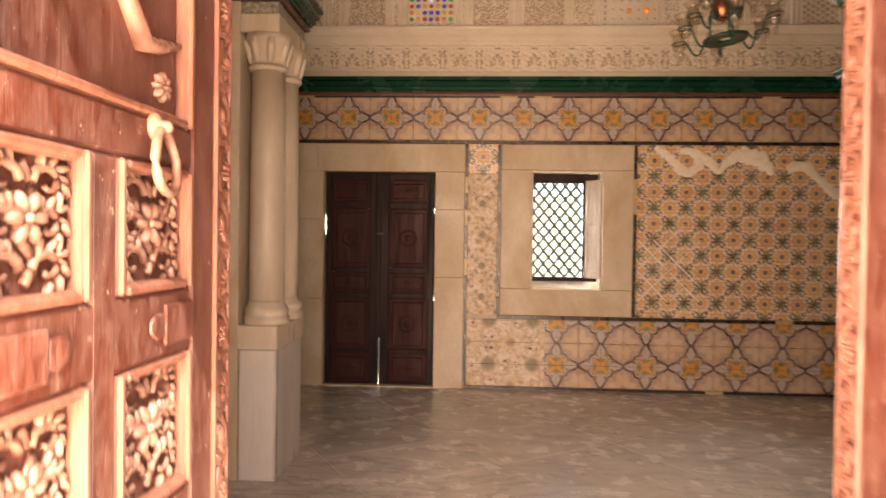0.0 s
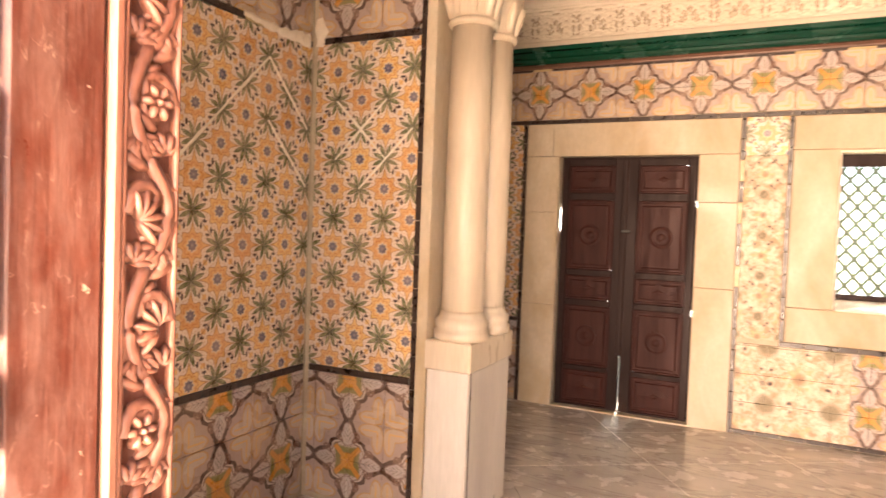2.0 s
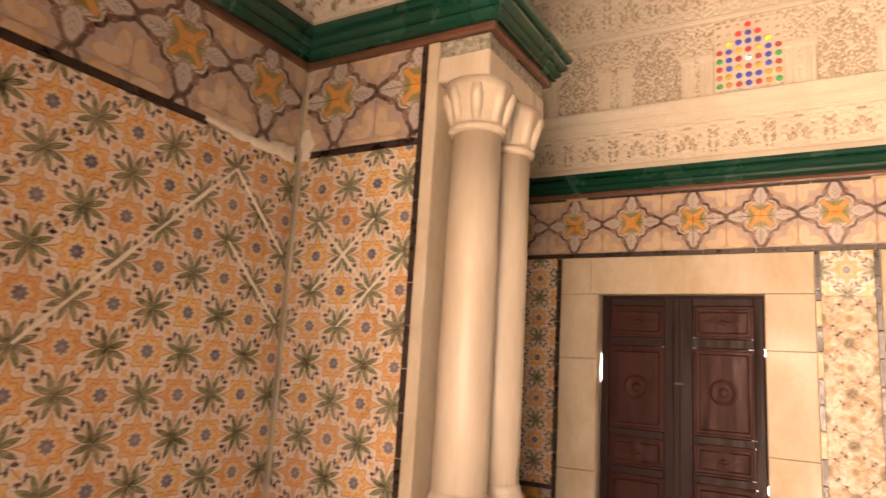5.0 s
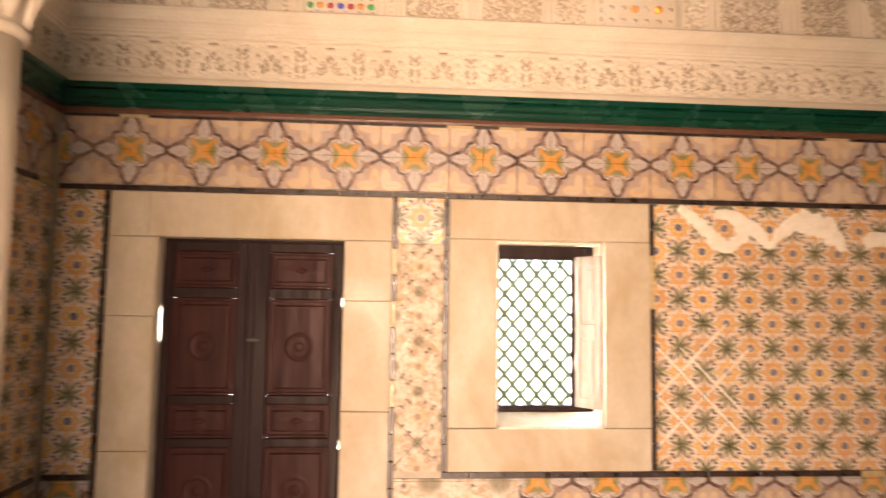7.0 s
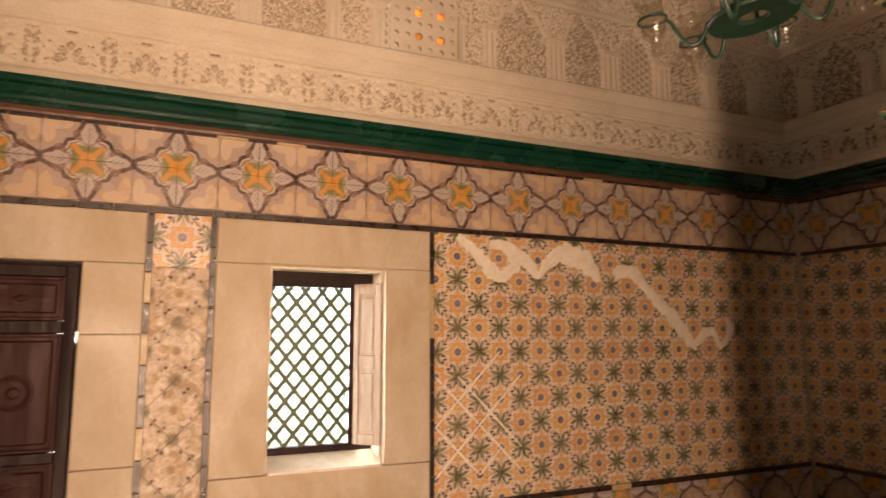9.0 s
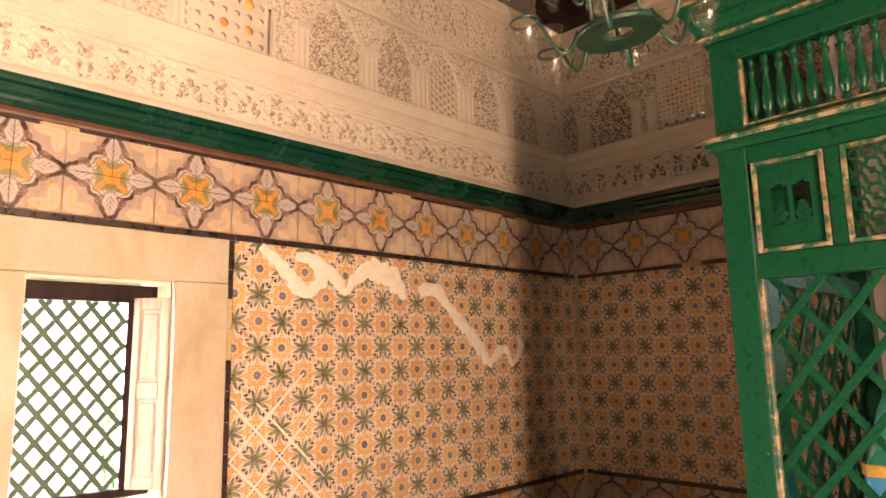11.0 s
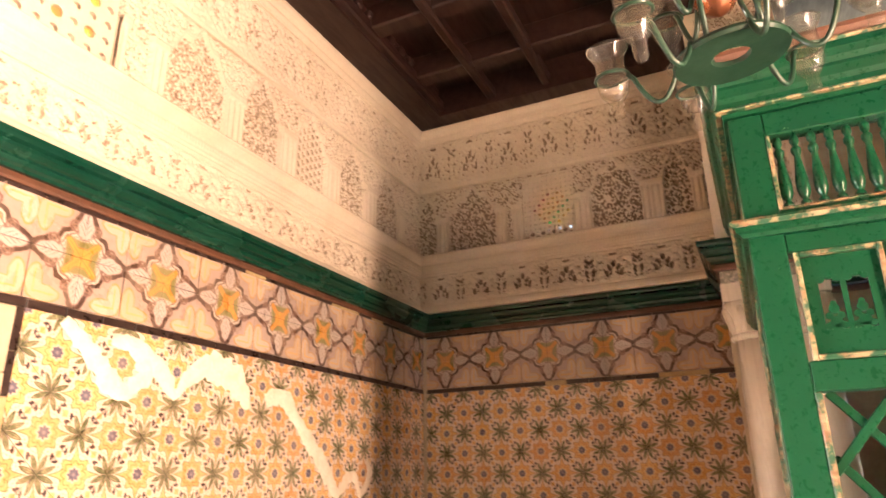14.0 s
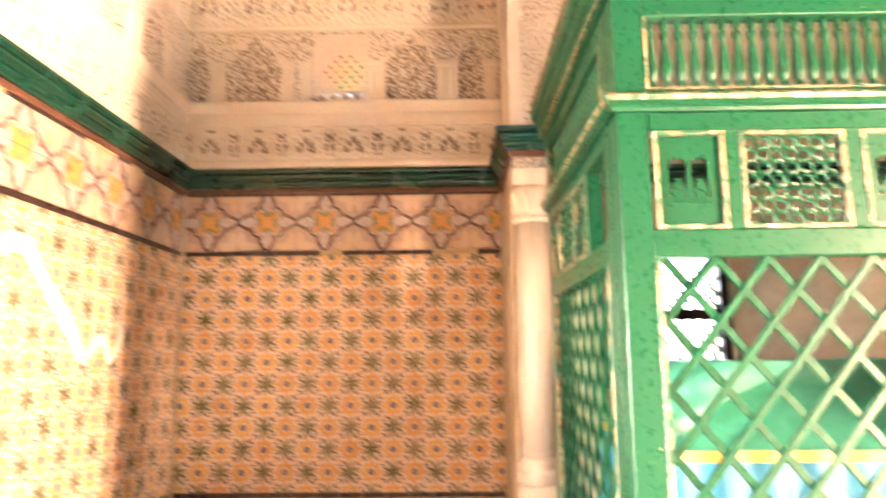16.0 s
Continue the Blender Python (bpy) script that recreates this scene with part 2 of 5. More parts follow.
def make_medallion_tile():
    m, b = material("glazed_medallion_tile", 0.3)
    u, v, _ = split(coords("UV"))
    p = world_pos()
    wob = (noisy(p, 40.0, 2) - 0.5) * 0.06
    au, av = xabs(u) + wob, xabs(v) + wob
    d, s = au + av, au - av
    big, small = xmax(au, av), xmin(au, av)
    c = mix(noisy(p, 25.0, 3), (0.42, 0.34, 0.31), (0.31, 0.23, 0.19))
    # yellow petals outside the medallion
    ca, cb = 1.0 - au, 1.0 - av
    pb, ps = xmax(ca, cb), xmin(ca, cb)
    pet = xhyp((pb - 0.34) * 0.85, (ps - 0.16) * 1.8)
    c = mix(inside(pet - 0.30, 0.02), c, (0.46, 0.26, 0.07))
    c = mix(inside(pet - 0.265, 0.02), c, mix(rnd(), (0.46, 0.39, 0.33), (0.47, 0.36, 0.26)))
    c = mix(inside(xabs(ps - 0.16) - 0.015, 0.02) * inside(pet - 0.2, 0.03), c, (0.62, 0.36, 0.10))
    # scalloped dark outline
    lf = xhyp((big - 0.64) * 0.70, small * (0.9 + big * 0.4)) - 0.185 - xcos(xang(small, big - 0.42) * 9.0) * 0.015
    edge = xmin(d - 0.83 - xcos(s * 12.566) * 0.045, lf - 0.025)
    c = mix(inside(edge - 0.09, 0.015), c, (0.05, 0.026, 0.02))
    c = mix(inside(edge + 0.045, 0.015), c, (0.50, 0.43, 0.38))
    c = mix(inside(xabs(edge + 0.135) - 0.022, 0.015) * 0.85, c, (0.12, 0.075, 0.06))
    c = mix(inside(xabs(xcos(d * 30.0 + s * s * 14.0)) - 0.28, 0.12) * inside(edge + 0.12, 0.03) * 0.8, c, (0.15, 0.10, 0.08))
    # curls
    cr = xhyp(big - 0.60, small - 0.22)
    c = mix(inside(xabs(cr - 0.105) - 0.022, 0.015), c, (0.17, 0.10, 0.08))
    c = mix(inside(xabs(cr - 0.045) - 0.02, 0.015), c, (0.20, 0.12, 0.09))
    # leaves at the four points, with veins
    c = mix(inside(lf - 0.025, 0.015) * inside(0.3 - big, 0.02), c, (0.16, 0.10, 0.09))
    c = mix(inside(lf, 0.015) * inside(0.3 - big, 0.02), c, (0.44, 0.385, 0.36))
    vein = xabs(xcos((big - small * 1.6) * 24.0))
    c = mix(inside(vein - 0.3, 0.15) * inside(lf + 0.05, 0.03) * inside(0.33 - big, 0.02) * 0.85, c, (0.135, 0.115, 0.125))
    # green ground and orange four-pointed star
    c = mix(inside(big - 0.33 - small * 0.12, 0.03), c, (0.20, 0.19, 0.07))
    star = xmax(small * -1.0 + big - 0.10, d - 0.70)
    c = mix(inside(xmin(star, big - 0.20), 0.02), c, (0.36, 0.18, 0.05))
    c = mix(inside(xmin(star, big - 0.20) + 0.025, 0.02), c, mix(noisy(p, 90.0, 3), (0.62, 0.34, 0.07), (0.48, 0.19, 0.035)))
    c = mix(inside(xabs(s) - 0.018, 0.02) * inside(d - 0.6, 0.05) * 0.6, c, (0.42, 0.16, 0.03))
    glaze(b, c, p)
    return m


def make_worn_tile():
    m, b = material("worn_pale_tile", 0.3)
    u, v, _ = split(coords("UV"))
    p = world_pos()
    r, th = xhyp(u, v), xang(v, u)
    n = noisy(p, 22.0, 4, 0.7, 0.5)
    c = mix(ramp(n, 0.38, 0.60), (0.72, 0.63, 0.52), (0.40, 0.29, 0.18))
    c = mix(inside(r - 0.42 - xcos(th * 8.0) * 0.16, 0.1) * ramp(n, 0.4, 0.6, 0.1, 0.8), c, (0.58, 0.42, 0.22))
    rc = xhyp(1.0 - xabs(u), 1.0 - xabs(v))
    c = mix(inside(rc - 0.55 + n * 0.5, 0.12) * 0.8, c, (0.17, 0.15, 0.085))
    c = mix(inside(r - 0.34 + n * 0.3, 0.1) * 0.7, c, (0.24, 0.15, 0.10))
    for x, y in ((0.88, 0.26), (0.26, 0.88)):
        c = mix(inside(xhyp(xabs(u) - x, xabs(v) - y) - 0.08, 0.03) * ramp(n, 0.45, 0.55), c, (0.07, 0.05, 0.05))
    paint(b, c, ramp(n, 0.3, 0.7, 0.16, 0.42), noisy(p, 38.0, 5, 0.75, 0.6), 0.8, 0.012)
    return m


def make_marble_floor():
    m, b = material("grey_veined_marble", 0.25)
    p = world_pos()
    n = noisy(p, 1.3, 6, 0.6, 1.2, (1.0, 1.6, 1.0))
    vein = xabs(noisy(p, 1.7, 5, 0.6, 1.8, (0.5, 1.9, 1.0)) - 0.5)
    c = mix(ramp(n, 0.3, 0.7), (0.70, 0.65, 0.57), (0.50, 0.46, 0.40))
    c = mix(ramp(vein, 0.0, 0.03, 0.4, 0.0), c, (0.11, 0.095, 0.085))
    c = mix(rnd() * 0.16, c, (0.24, 0.21, 0.19))
    c = mix(ramp(noisy(p, 5.0, 4), 0.5, 0.75, 0, 0.4), c, (0.30, 0.24, 0.18))
    paint(b, c, ramp(noisy(p, 6.0, 4), 0.3, 0.7, 0.12, 0.34), noisy(p, 40.0, 3), 0.06, 0.004)
    return m


def make_green_paint():
    m, b = material("chipped_green_paint", 0.35)
    p = world_pos()
    n, k = noisy(p, 3.0, 5, 0.6), noisy(p, 55.0, 4, 0.7)
    c = mix(n, (0.002, 0.040, 0.016), (0.004, 0.058, 0.024))
    chip = ramp(noisy(p, 75.0, 5, 0.75) + n * 0.25, 0.815, 0.83)
    c = mix(chip, c, (0.45, 0.42, 0.26))
    paint(b, c, ramp(k, 0.3, 0.7, 0.22, 0.42), k + noisy(p, 12.0, 2, 0.5, 0.0, (1, 1, 0.15)), 0.07, 0.006)
    return m


def make_edge_paint():
    m, b = material("worn_ochre_edge", 0.5)
    p = world_pos()
    n = noisy(p, 24.0, 5, 0.7, 0.0, (1.0, 0.5, 1.0))
    c = mix(ramp(n, 0.4, 0.6), (0.28, 0.23, 0.13), (0.16, 0.085, 0.04))
    c = mix(ramp(noisy(p, 22.0, 5, 0.7), 0.47, 0.55), c, (0.004, 0.058, 0.024))
    paint(b, c, None, n, 0.3, 0.006)
    return m


def make_glass(name, tint, gloss=0.12, dusty=0.0):
    m, b = material(name)
    nt = m.node_tree
    tr, gl, mx = nt.nodes.new("ShaderNodeBsdfTransparent"), nt.nodes.new("ShaderNodeBsdfGlossy"), nt.nodes.new("ShaderNodeMixShader")
    fr = nt.nodes.new("ShaderNodeLayerWeight")
    fr.inputs[0].default_value = 0.3
    tr.inputs[0].default_value, gl.inputs["Roughness"].default_value = (*tint, 1), 0.05
    facing = X(fr.outputs["Facing"])
    nt.links.new((facing * facing * facing * 0.6 + gloss).s, mx.inputs[0])
    nt.links.new(tr.outputs[0], mx.inputs[1])
    nt.links.new(gl.outputs[0], mx.inputs[2])
    # diffuse share of the tint; at high values it stands in for daylight glow
    dust, film = nt.nodes.new("ShaderNodeBsdfDiffuse"), nt.nodes.new("ShaderNodeMixShader")
    dust.inputs[0].default_value, film.inputs[0].default_value = (*[0.25 + 0.5 * v for v in tint], 1), dusty
    nt.links.new(mx.outputs[0], film.inputs[1])
    nt.links.new(dust.outputs[0], film.inputs[2])
    nt.links.new(film.outputs[0], nt.nodes["Material Output"].inputs[0])
    return m


STAR, MEDAL, WORN = make_star_tile(), make_medallion_tile(), make_worn_tile()
BORDER = simple("black_brown_glaze", (0.020, 0.012, 0.010), (0.05, 0.03, 0.024), 0.35, 20.0)
BORDER_PALE = simple("pale_replacement_glaze", (0.48, 0.38, 0.20), (0.40, 0.28, 0.14), 0.4, 20.0)
GROUT = simple("lime_grout", (0.50, 0.43, 0.32), (0.40, 0.33, 0.24), 0.85, 9.0)
PLASTER = simple("bare_lime_plaster", (0.80, 0.74, 0.64), (0.68, 0.60, 0.48), 0.9, 14.0, strength=0.6)
MOSAIC = simple("black_white_strip", (0.10, 0.10, 0.08), (0.50, 0.45, 0.36), 0.5, 45.0)
STONE = simple("cream_limestone", (0.52, 0.445, 0.34), (0.40, 0.305, 0.18), 0.56, 2.6, (1.0, 1.0, 0.6), 0.25, 45.0)
COLUMN = simple("polished_pale_marble", (0.60, 0.52, 0.41), (0.47, 0.385, 0.285), 0.35, 2.2, (2.0, 2.0, 0.35), 0.15, 30.0)
PLINTH = simple("grey_white_marble", (0.62, 0.58, 0.52), (0.50, 0.46, 0.42), 0.35, 2.0, (2.0, 2.0, 0.3), 0.12, 30.0)
# Darker tone for cut-in stucco ground: the shade of the hollows painted in.
CUT = simple("shade_toned_carved_ground", (0.24, 0.18, 0.125), (0.33, 0.26, 0.19), 0.95, 6.0)
STUCCO = simple("carved_stucco", (0.68, 0.615, 0.505), (0.60, 0.525, 0.41), 0.9, 2.4, None, 0.35, 70.0)
FLOOR = make_marble_floor()
GREEN, EDGE = make_green_paint(), make_edge_paint()
GREEN.node_tree.nodes["Principled BSDF"].inputs["Specular IOR Level"].default_value = 0.3
CORNICE = simple("bottle_green_gloss_paint", (0.003, 0.036, 0.021), (0.005, 0.050, 0.030), 0.24, 3.0, None, 0.1, 25.0)
BROWN = simple("red_brown_moulding", (0.13, 0.060, 0.035), (0.08, 0.035, 0.02), 0.5, 10.0)
DOORWOOD = simple("dark_red_brown_wood", (0.017, 0.0045, 0.0033), (0.009, 0.003, 0.0023), 0.55, 3.0, (6.0, 6.0, 0.4), 0.2, 30.0)
DOORPANEL = simple("red_painted_panel", (0.040, 0.0075, 0.0045), (0.019, 0.0045, 0.0033), 0.55, 4.0, (6.0, 6.0, 0.5), 0.25, 30.0)

def make_varnish():
    """Red varnish gone dull: dust on it, scratches, chips down to pale wood."""
    m, b = material("worn_red_varnished_wood", 0.36)
    p = world_pos()
    grain = noisy(p, 26.0, 5, 0.65, 0.3, (5.0, 5.0, 0.35))
    tone, dust = noisy(p, 2.6, 5, 0.6, 0.3), noisy(p, 22.0, 6, 0.75, 0.2, (1.6, 1.6, 0.6))
    c = mix(ramp(tone, 0.35, 0.65), (0.115, 0.033, 0.020), (0.062, 0.018, 0.012))
    c = mix(ramp(grain, 0.4, 0.7, 0, 0.5), c, (0.07, 0.02, 0.013))
    c = mix(ramp(dust, 0.40, 0.70, 0, 0.42), c, (0.28, 0.165, 0.13))
    scratch = xabs(noisy(p, 7.0, 3, 0.5, 1.5, (3.0, 3.0, 0.8)) - 0.5)
    c = mix(ramp(scratch, 0.0, 0.006, 0.55, 0.0) * ramp(dust, 0.45, 0.6), c, (0.48, 0.33, 0.25))
    c = mix(ramp(noisy(p, 48.0, 4, 0.7) + tone * 0.2, 0.77, 0.80), c, (0.50, 0.36, 0.27))
    paint(b, c, ramp(dust, 0.3, 0.7, 0.26, 0.55), grain + dust * 0.7, 0.35, 0.004)
    return m


LEAFWOOD = make_varnish()
LEAFEDGE = simple("rubbed_pale_wood_edge", (0.25, 0.115, 0.078), (0.15, 0.055, 0.034), 0.4, 9.0, (4.0, 4.0, 0.6), 0.25, 40.0)
CARVED = simple("dusty_carved_wood", (0.34, 0.195, 0.14), (0.17, 0.07, 0.046), 0.3, 16.0, None, 0.3, 50.0)
CEILWOOD = simple("old_brown_ceiling_wood", (0.024, 0.0065, 0.0035), (0.013, 0.004, 0.0025), 0.6, 3.0, (1.0, 6.0, 6.0), 0.3, 30.0)
for wood in (DOORWOOD, DOORPANEL):
    wood.node_tree.nodes["Principled BSDF"].inputs["Specular IOR Level"].default_value = 0.2
LATTICE = simple("grey_green_painted_iron", (0.035, 0.075, 0.040), (0.05, 0.09, 0.05), 0.5, 20.0)
IRON = simple("dark_iron", (0.03, 0.035, 0.03), (0.05, 0.05, 0.045), 0.5, 20.0)
WHITEWOOD = simple("old_white_paint", (0.47, 0.41, 0.345), (0.34, 0.265, 0.20), 0.5, 8.0, (3.0, 3.0, 0.6), 0.25, 40.0)
LAMPGREEN = simple("green_lacquered_metal", (0.007, 0.030, 0.017), (0.012, 0.042, 0.024), 0.4, 12.0, None, 0.15, 60.0)
COPPER = simple("aged_copper", (0.45, 0.18, 0.09), (0.30, 0.11, 0.06), 0.35, 12.0, None, 0.1, 60.0, 0.9)
CLEAR = make_glass("clear_lamp_glass", (0.93, 0.91, 0.86), 0.05, 0.015)
CLOTH = simple("blue_satin_cloth", (0.03, 0.26, 0.42), (0.02, 0.18, 0.33), 0.5, 5.0, (1, 1, 0.2), 0.3, 60.0)
TEAL = simple("green_satin_cloth", (0.05, 0.30, 0.20), (0.03, 0.22, 0.14), 0.5, 6.0, (1, 1, 0.15), 0.4, 60.0)
GOLD = simple("gold_fringe", (0.62, 0.36, 0.06), (0.45, 0.24, 0.04), 0.5, 40.0)
OUTWALL = simple("sunlit_limewash", (0.70, 0.66, 0.58), (0.60, 0.55, 0.46), 0.9, 2.0)
GRASS = simple("dry_ground", (0.28, 0.25, 0.17), (0.17, 0.18, 0.09), 0.95, 3.0)
LEAVES = simple("dark_leaves", (0.045, 0.10, 0.03), (0.09, 0.15, 0.05), 0.6, 20.0)

# ---- large structure ----
def wall_with_holes(name, m, u0, u1, v1, holes, thick, mat, label, front=0.0):
    """A wall slab on the plane m, pierced by holes (u0, u1, v0, v1), in cells butted end to end."""
    us = sorted({u0, u1, *[h[i] for h in holes for i in (0, 1)]})
    vs = sorted({0.0, v1, *[h[i] for h in holes for i in (2, 3)]})
    bm = bmesh.new()
    solid = {}
    for i in range(len(us) - 1):
        for j in range(len(vs) - 1):
            cu, cv = (us[i] + us[i + 1]) / 2, (vs[j] + vs[j + 1]) / 2
            solid[i, j] = not any(h[0] < cu < h[1] and h[2] < cv < h[3] for h in holes)
    cache = {}

    def vert(i, j, k):
        if (i, j, k) not in cache:
            cache[i, j, k] = bm.verts.new(m @ Vector((us[i], vs[j], -front - thick * k)))
        return cache[i, j, k]

    for (i, j), on in solid.items():
        if not on:
            continue
        bm.faces.new((vert(i, j, 0), vert(i + 1, j, 0), vert(i + 1, j + 1, 0), vert(i, j + 1, 0)))
        bm.faces.new((vert(i, j, 1), vert(i, j + 1, 1), vert(i + 1, j + 1, 1), vert(i + 1, j, 1)))
        for di, dj, a, b in ((-1, 0, (i, j), (i, j + 1)), (1, 0, (i + 1, j), (i + 1, j + 1)), (0, -1, (i, j), (i + 1, j)), (0, 1, (i, j + 1), (i + 1, j + 1))):
            if not solid.get((i + di, j + dj), False):
                bm.faces.new((vert(*a, 0), vert(*b, 0), vert(*b, 1), vert(*a, 1)))
    bmesh.ops.recalc_face_normals(bm, faces=bm.faces)
    return tagged(part(name, bm, mat), label, "wall", kind="structure")


PN, PW, PE = plane(0, NY, 1, 0), plane(XW, 0, 0, 1), plane(XE, 0, 0, -1)
PB, PS = plane(0, WB0, 1, 0), plane(0, YS, -1, 0)
PWN, PEN = plane(0, WB1, -1, 0), plane(0, EB1, -1, 0)      # north faces of the two piers
DOOR = (-1.515, -0.475, 0.0, 2.003)
WIN = (0.418, 1.055, 0.938, 2.022)
GLASS_1 = (-0.745, -0.325, 3.38, 3.86)
GLASS_2 = (1.08, 1.53, 3.36, 3.84)
GLASS_E = (-5.26, -4.86, 3.40, 3.86)
ENTRY = (-0.76, 0.87, 0.0, 2.75)
WIN_E = (-2.98, -2.38, 1.45, 2.40)
BACK = 0.016                                               # tiles stand this far proud of the masonry

wall_north = wall_with_holes("wall_north", PN, XW, XE, CEIL, [DOOR, WIN, GLASS_1, GLASS_2], 0.42, GROUT, "back wall clad in glazed tiles below carved stucco", BACK)
wall_west = wall_with_holes("wall_west", PW, YS - 0.5, NY + 0.43, CEIL, [], 0.4, GROUT, "side wall clad in glazed tiles below carved stucco", BACK)
wall_east = wall_with_holes("wall_east", PE, -NY - 0.43, -YS + 0.5, CEIL, [GLASS_E, WIN_E], 0.4, GROUT, "shaded side wall clad in glazed tiles below carved stucco", BACK)
wall_south = wall_with_holes("wall_south", PS, -XE, -XW, CEIL, [(-ENTRY[1], -ENTRY[0], 0.0, ENTRY[3])], 0.45, PLASTER, "plastered entrance wall with a wide doorway")
pier_west = tagged(part("pier_west", boxes((XW - BACK, WB0 + BACK, 0, WBX, WB1 - BACK, CEIL)), GROUT), "tiled wall pier carrying a pair of columns", "pier", kind="structure")
pier_east = tagged(part("pier_east", boxes((EBX, EB0 + BACK, 0, XE + BACK, EB1 - BACK, CEIL)), GROUT), "tiled wall pier carrying a pair of columns", "pier", kind="structure")
floor = tagged(part("floor", boxes((XW - 0.4, -6.0, -0.12, XE + 0.4, NY + 0.42, -0.012)), GROUT), "bed of the grey marble slab floor", "floor", kind="structure")
ground = tagged(part("ground", boxes((-400, -400, -0.5, 400, 400, -0.13)), GRASS), "dry bare ground outside the building", "ground", kind="structure")

# marble slabs laid on the diagonal
SLAB = 0.62
slab_me = {}
rot = pose(0, 0, 0, 0, 0, 33)


def clip(poly, axis, limit, keep_less):
    out = []
    for i, p in enumerate(poly):
        q = poly[(i + 1) % len(poly)]
        a, b = (limit - p[axis], limit - q[axis]) if keep_less else (p[axis] - limit, q[axis] - limit)
        if a >= 0:
            out.append(p)
        if (a > 0) != (b > 0) and abs(a - b) > 1e-9:
            k = a / (a - b)
            out.append((p[0] + (q[0] - p[0]) * k, p[1] + (q[1] - p[1]) * k))
    return out


def clip_box(poly, u0, u1, v0, v1):
    for axis, limit, less in ((0, u0, False), (0, u1, True), (1, v0, False), (1, v1, True)):
        poly = clip(poly, axis, limit, less)
        if len(poly) < 3:
            return []
    area = sum(p[0] * q[1] - q[0] * p[1] for p, q in zip(poly, poly[1:] + poly[:1])) / 2
    return poly if area > 4e-4 else []


def plate(name, poly, thick, bevel, mat, uv=None):
    """A flat piece with rounded rim from an outline; uv: centre, turn and scale of its pattern."""
    n = len(poly)
    cx, cy = sum(p[0] for p in poly) / n, sum(p[1] for p in poly) / n
    size = max(math.hypot(p[0] - cx, p[1] - cy) for p in poly)
    k = max(0.3, 1 - bevel * 1.4 / size)
    verts = [(x, y, 0) for x, y in poly] + [(x, y, thick - bevel * 0.6) for x, y in poly] + [(cx + (x - cx) * k, cy + (y - cy) * k, thick) for x, y in poly]
    faces = [tuple(range(2 * n, 3 * n))]
    for i in range(n):
        j = (i + 1) % n
        faces += [(i, j, n + j, n + i), (n + i, n + j, 2 * n + j, 2 * n + i)]
    me = bpy.data.meshes.new(name)
    me.from_pydata(verts, [], faces)
    me.materials.append(mat)
    if uv:
        ux, uy, turn, scale = uv
        c, s = math.cos(turn), math.sin(turn)
        lay = me.uv_layers.new(name="UVMap")
        for li, loop in enumerate(me.loops):
            x, y, _ = verts[loop.vertex_index]
            x, y = x - ux, y - uy
            lay.data[li].uv = ((c * x + s * y) * scale, (-s * x + c * y) * scale)
    return me


def piece(name, me, m, parent):
    ob = new(name, me)
    ob.parent = parent
    ob.matrix_world = m
    return ob


# ---- tiling ----
TS = 0.2025
meshes = {}
trng = random.Random(5)


def jitter(m, u, v, lift=0.0):
    return m @ Matrix.Translation((u, v, -BACK + lift + trng.uniform(-0.0012, 0.0012))) @ pose(0, 0, 0, trng.uniform(-0.5, 0.5), trng.uniform(-0.5, 0.5), trng.uniform(-0.4, 0.4))


def star_field(m, u0, u1, v0, v1, parent, ou, ov, mat=None, key="star"):
    """Square tiles laid on their points, cut along the rim of the field."""
    mat = mat or STAR
    h = TS / math.sqrt(2)
    g = h - 0.0016
    for i in range(int((u0 - ou) / h) - 2, int((u1 - ou) / h) + 3):
        for j in range(int((v0 - ov) / h) - 2, int((v1 - ov) / h) + 3):
            if (i + j) % 2:
                continue
            cu, cv = ou + i * h, ov + j * h
            full = [(0, -g), (g, 0), (0, g), (-g, 0)]
            poly = clip_box(full, u0 - cu, u1 - cu, v0 - cv, v1 - cv)
            if not poly:
                continue
            k = (key, tuple((round(x, 3), round(y, 3)) for x, y in poly))
            if k not in meshes:
                meshes[k] = plate("tile", poly, BACK, 0.002, mat, (0, 0, math.pi / 4, 2 / TS))
            piece("tile", meshes[k], jitter(m, cu, cv), parent)


def medallion_field(m, u0, u1, v0, v1, parent, cu, cv, mat=None, key="medal", tu=TS, skip=0.0):
    """Square tiles, four to a medallion whose centre is at cu, cv."""
    mat = mat or MEDAL
    for i in range(int((u0 - cu) / tu) - 2, int((u1 - cu) / tu) + 3):
        for j in range(int((v0 - cv) / TS) - 2, int((v1 - cv) / TS) + 3):
            a, b = cu + i * tu, cv + j * TS
            poly = clip_box([(0.001, 0.001), (tu - 0.001, 0.001), (tu - 0.001, TS - 0.001), (0.001, TS - 0.001)], u0 - a, u1 - a, v0 - b, v1 - b)
            if not poly:
                continue
            qi, qj = i % 2, j % 2
            k = (key, qi, qj, tuple((round(x, 3), round(y, 3)) for x, y in poly))
            if k not in meshes:
                meshes[k] = plate("tile", poly, BACK, 0.002, mat, (TS if qi else 0.0, TS if qj else 0.0, 0, 1 / TS))
            piece("tile", meshes[k], jitter(m, a, b), parent)


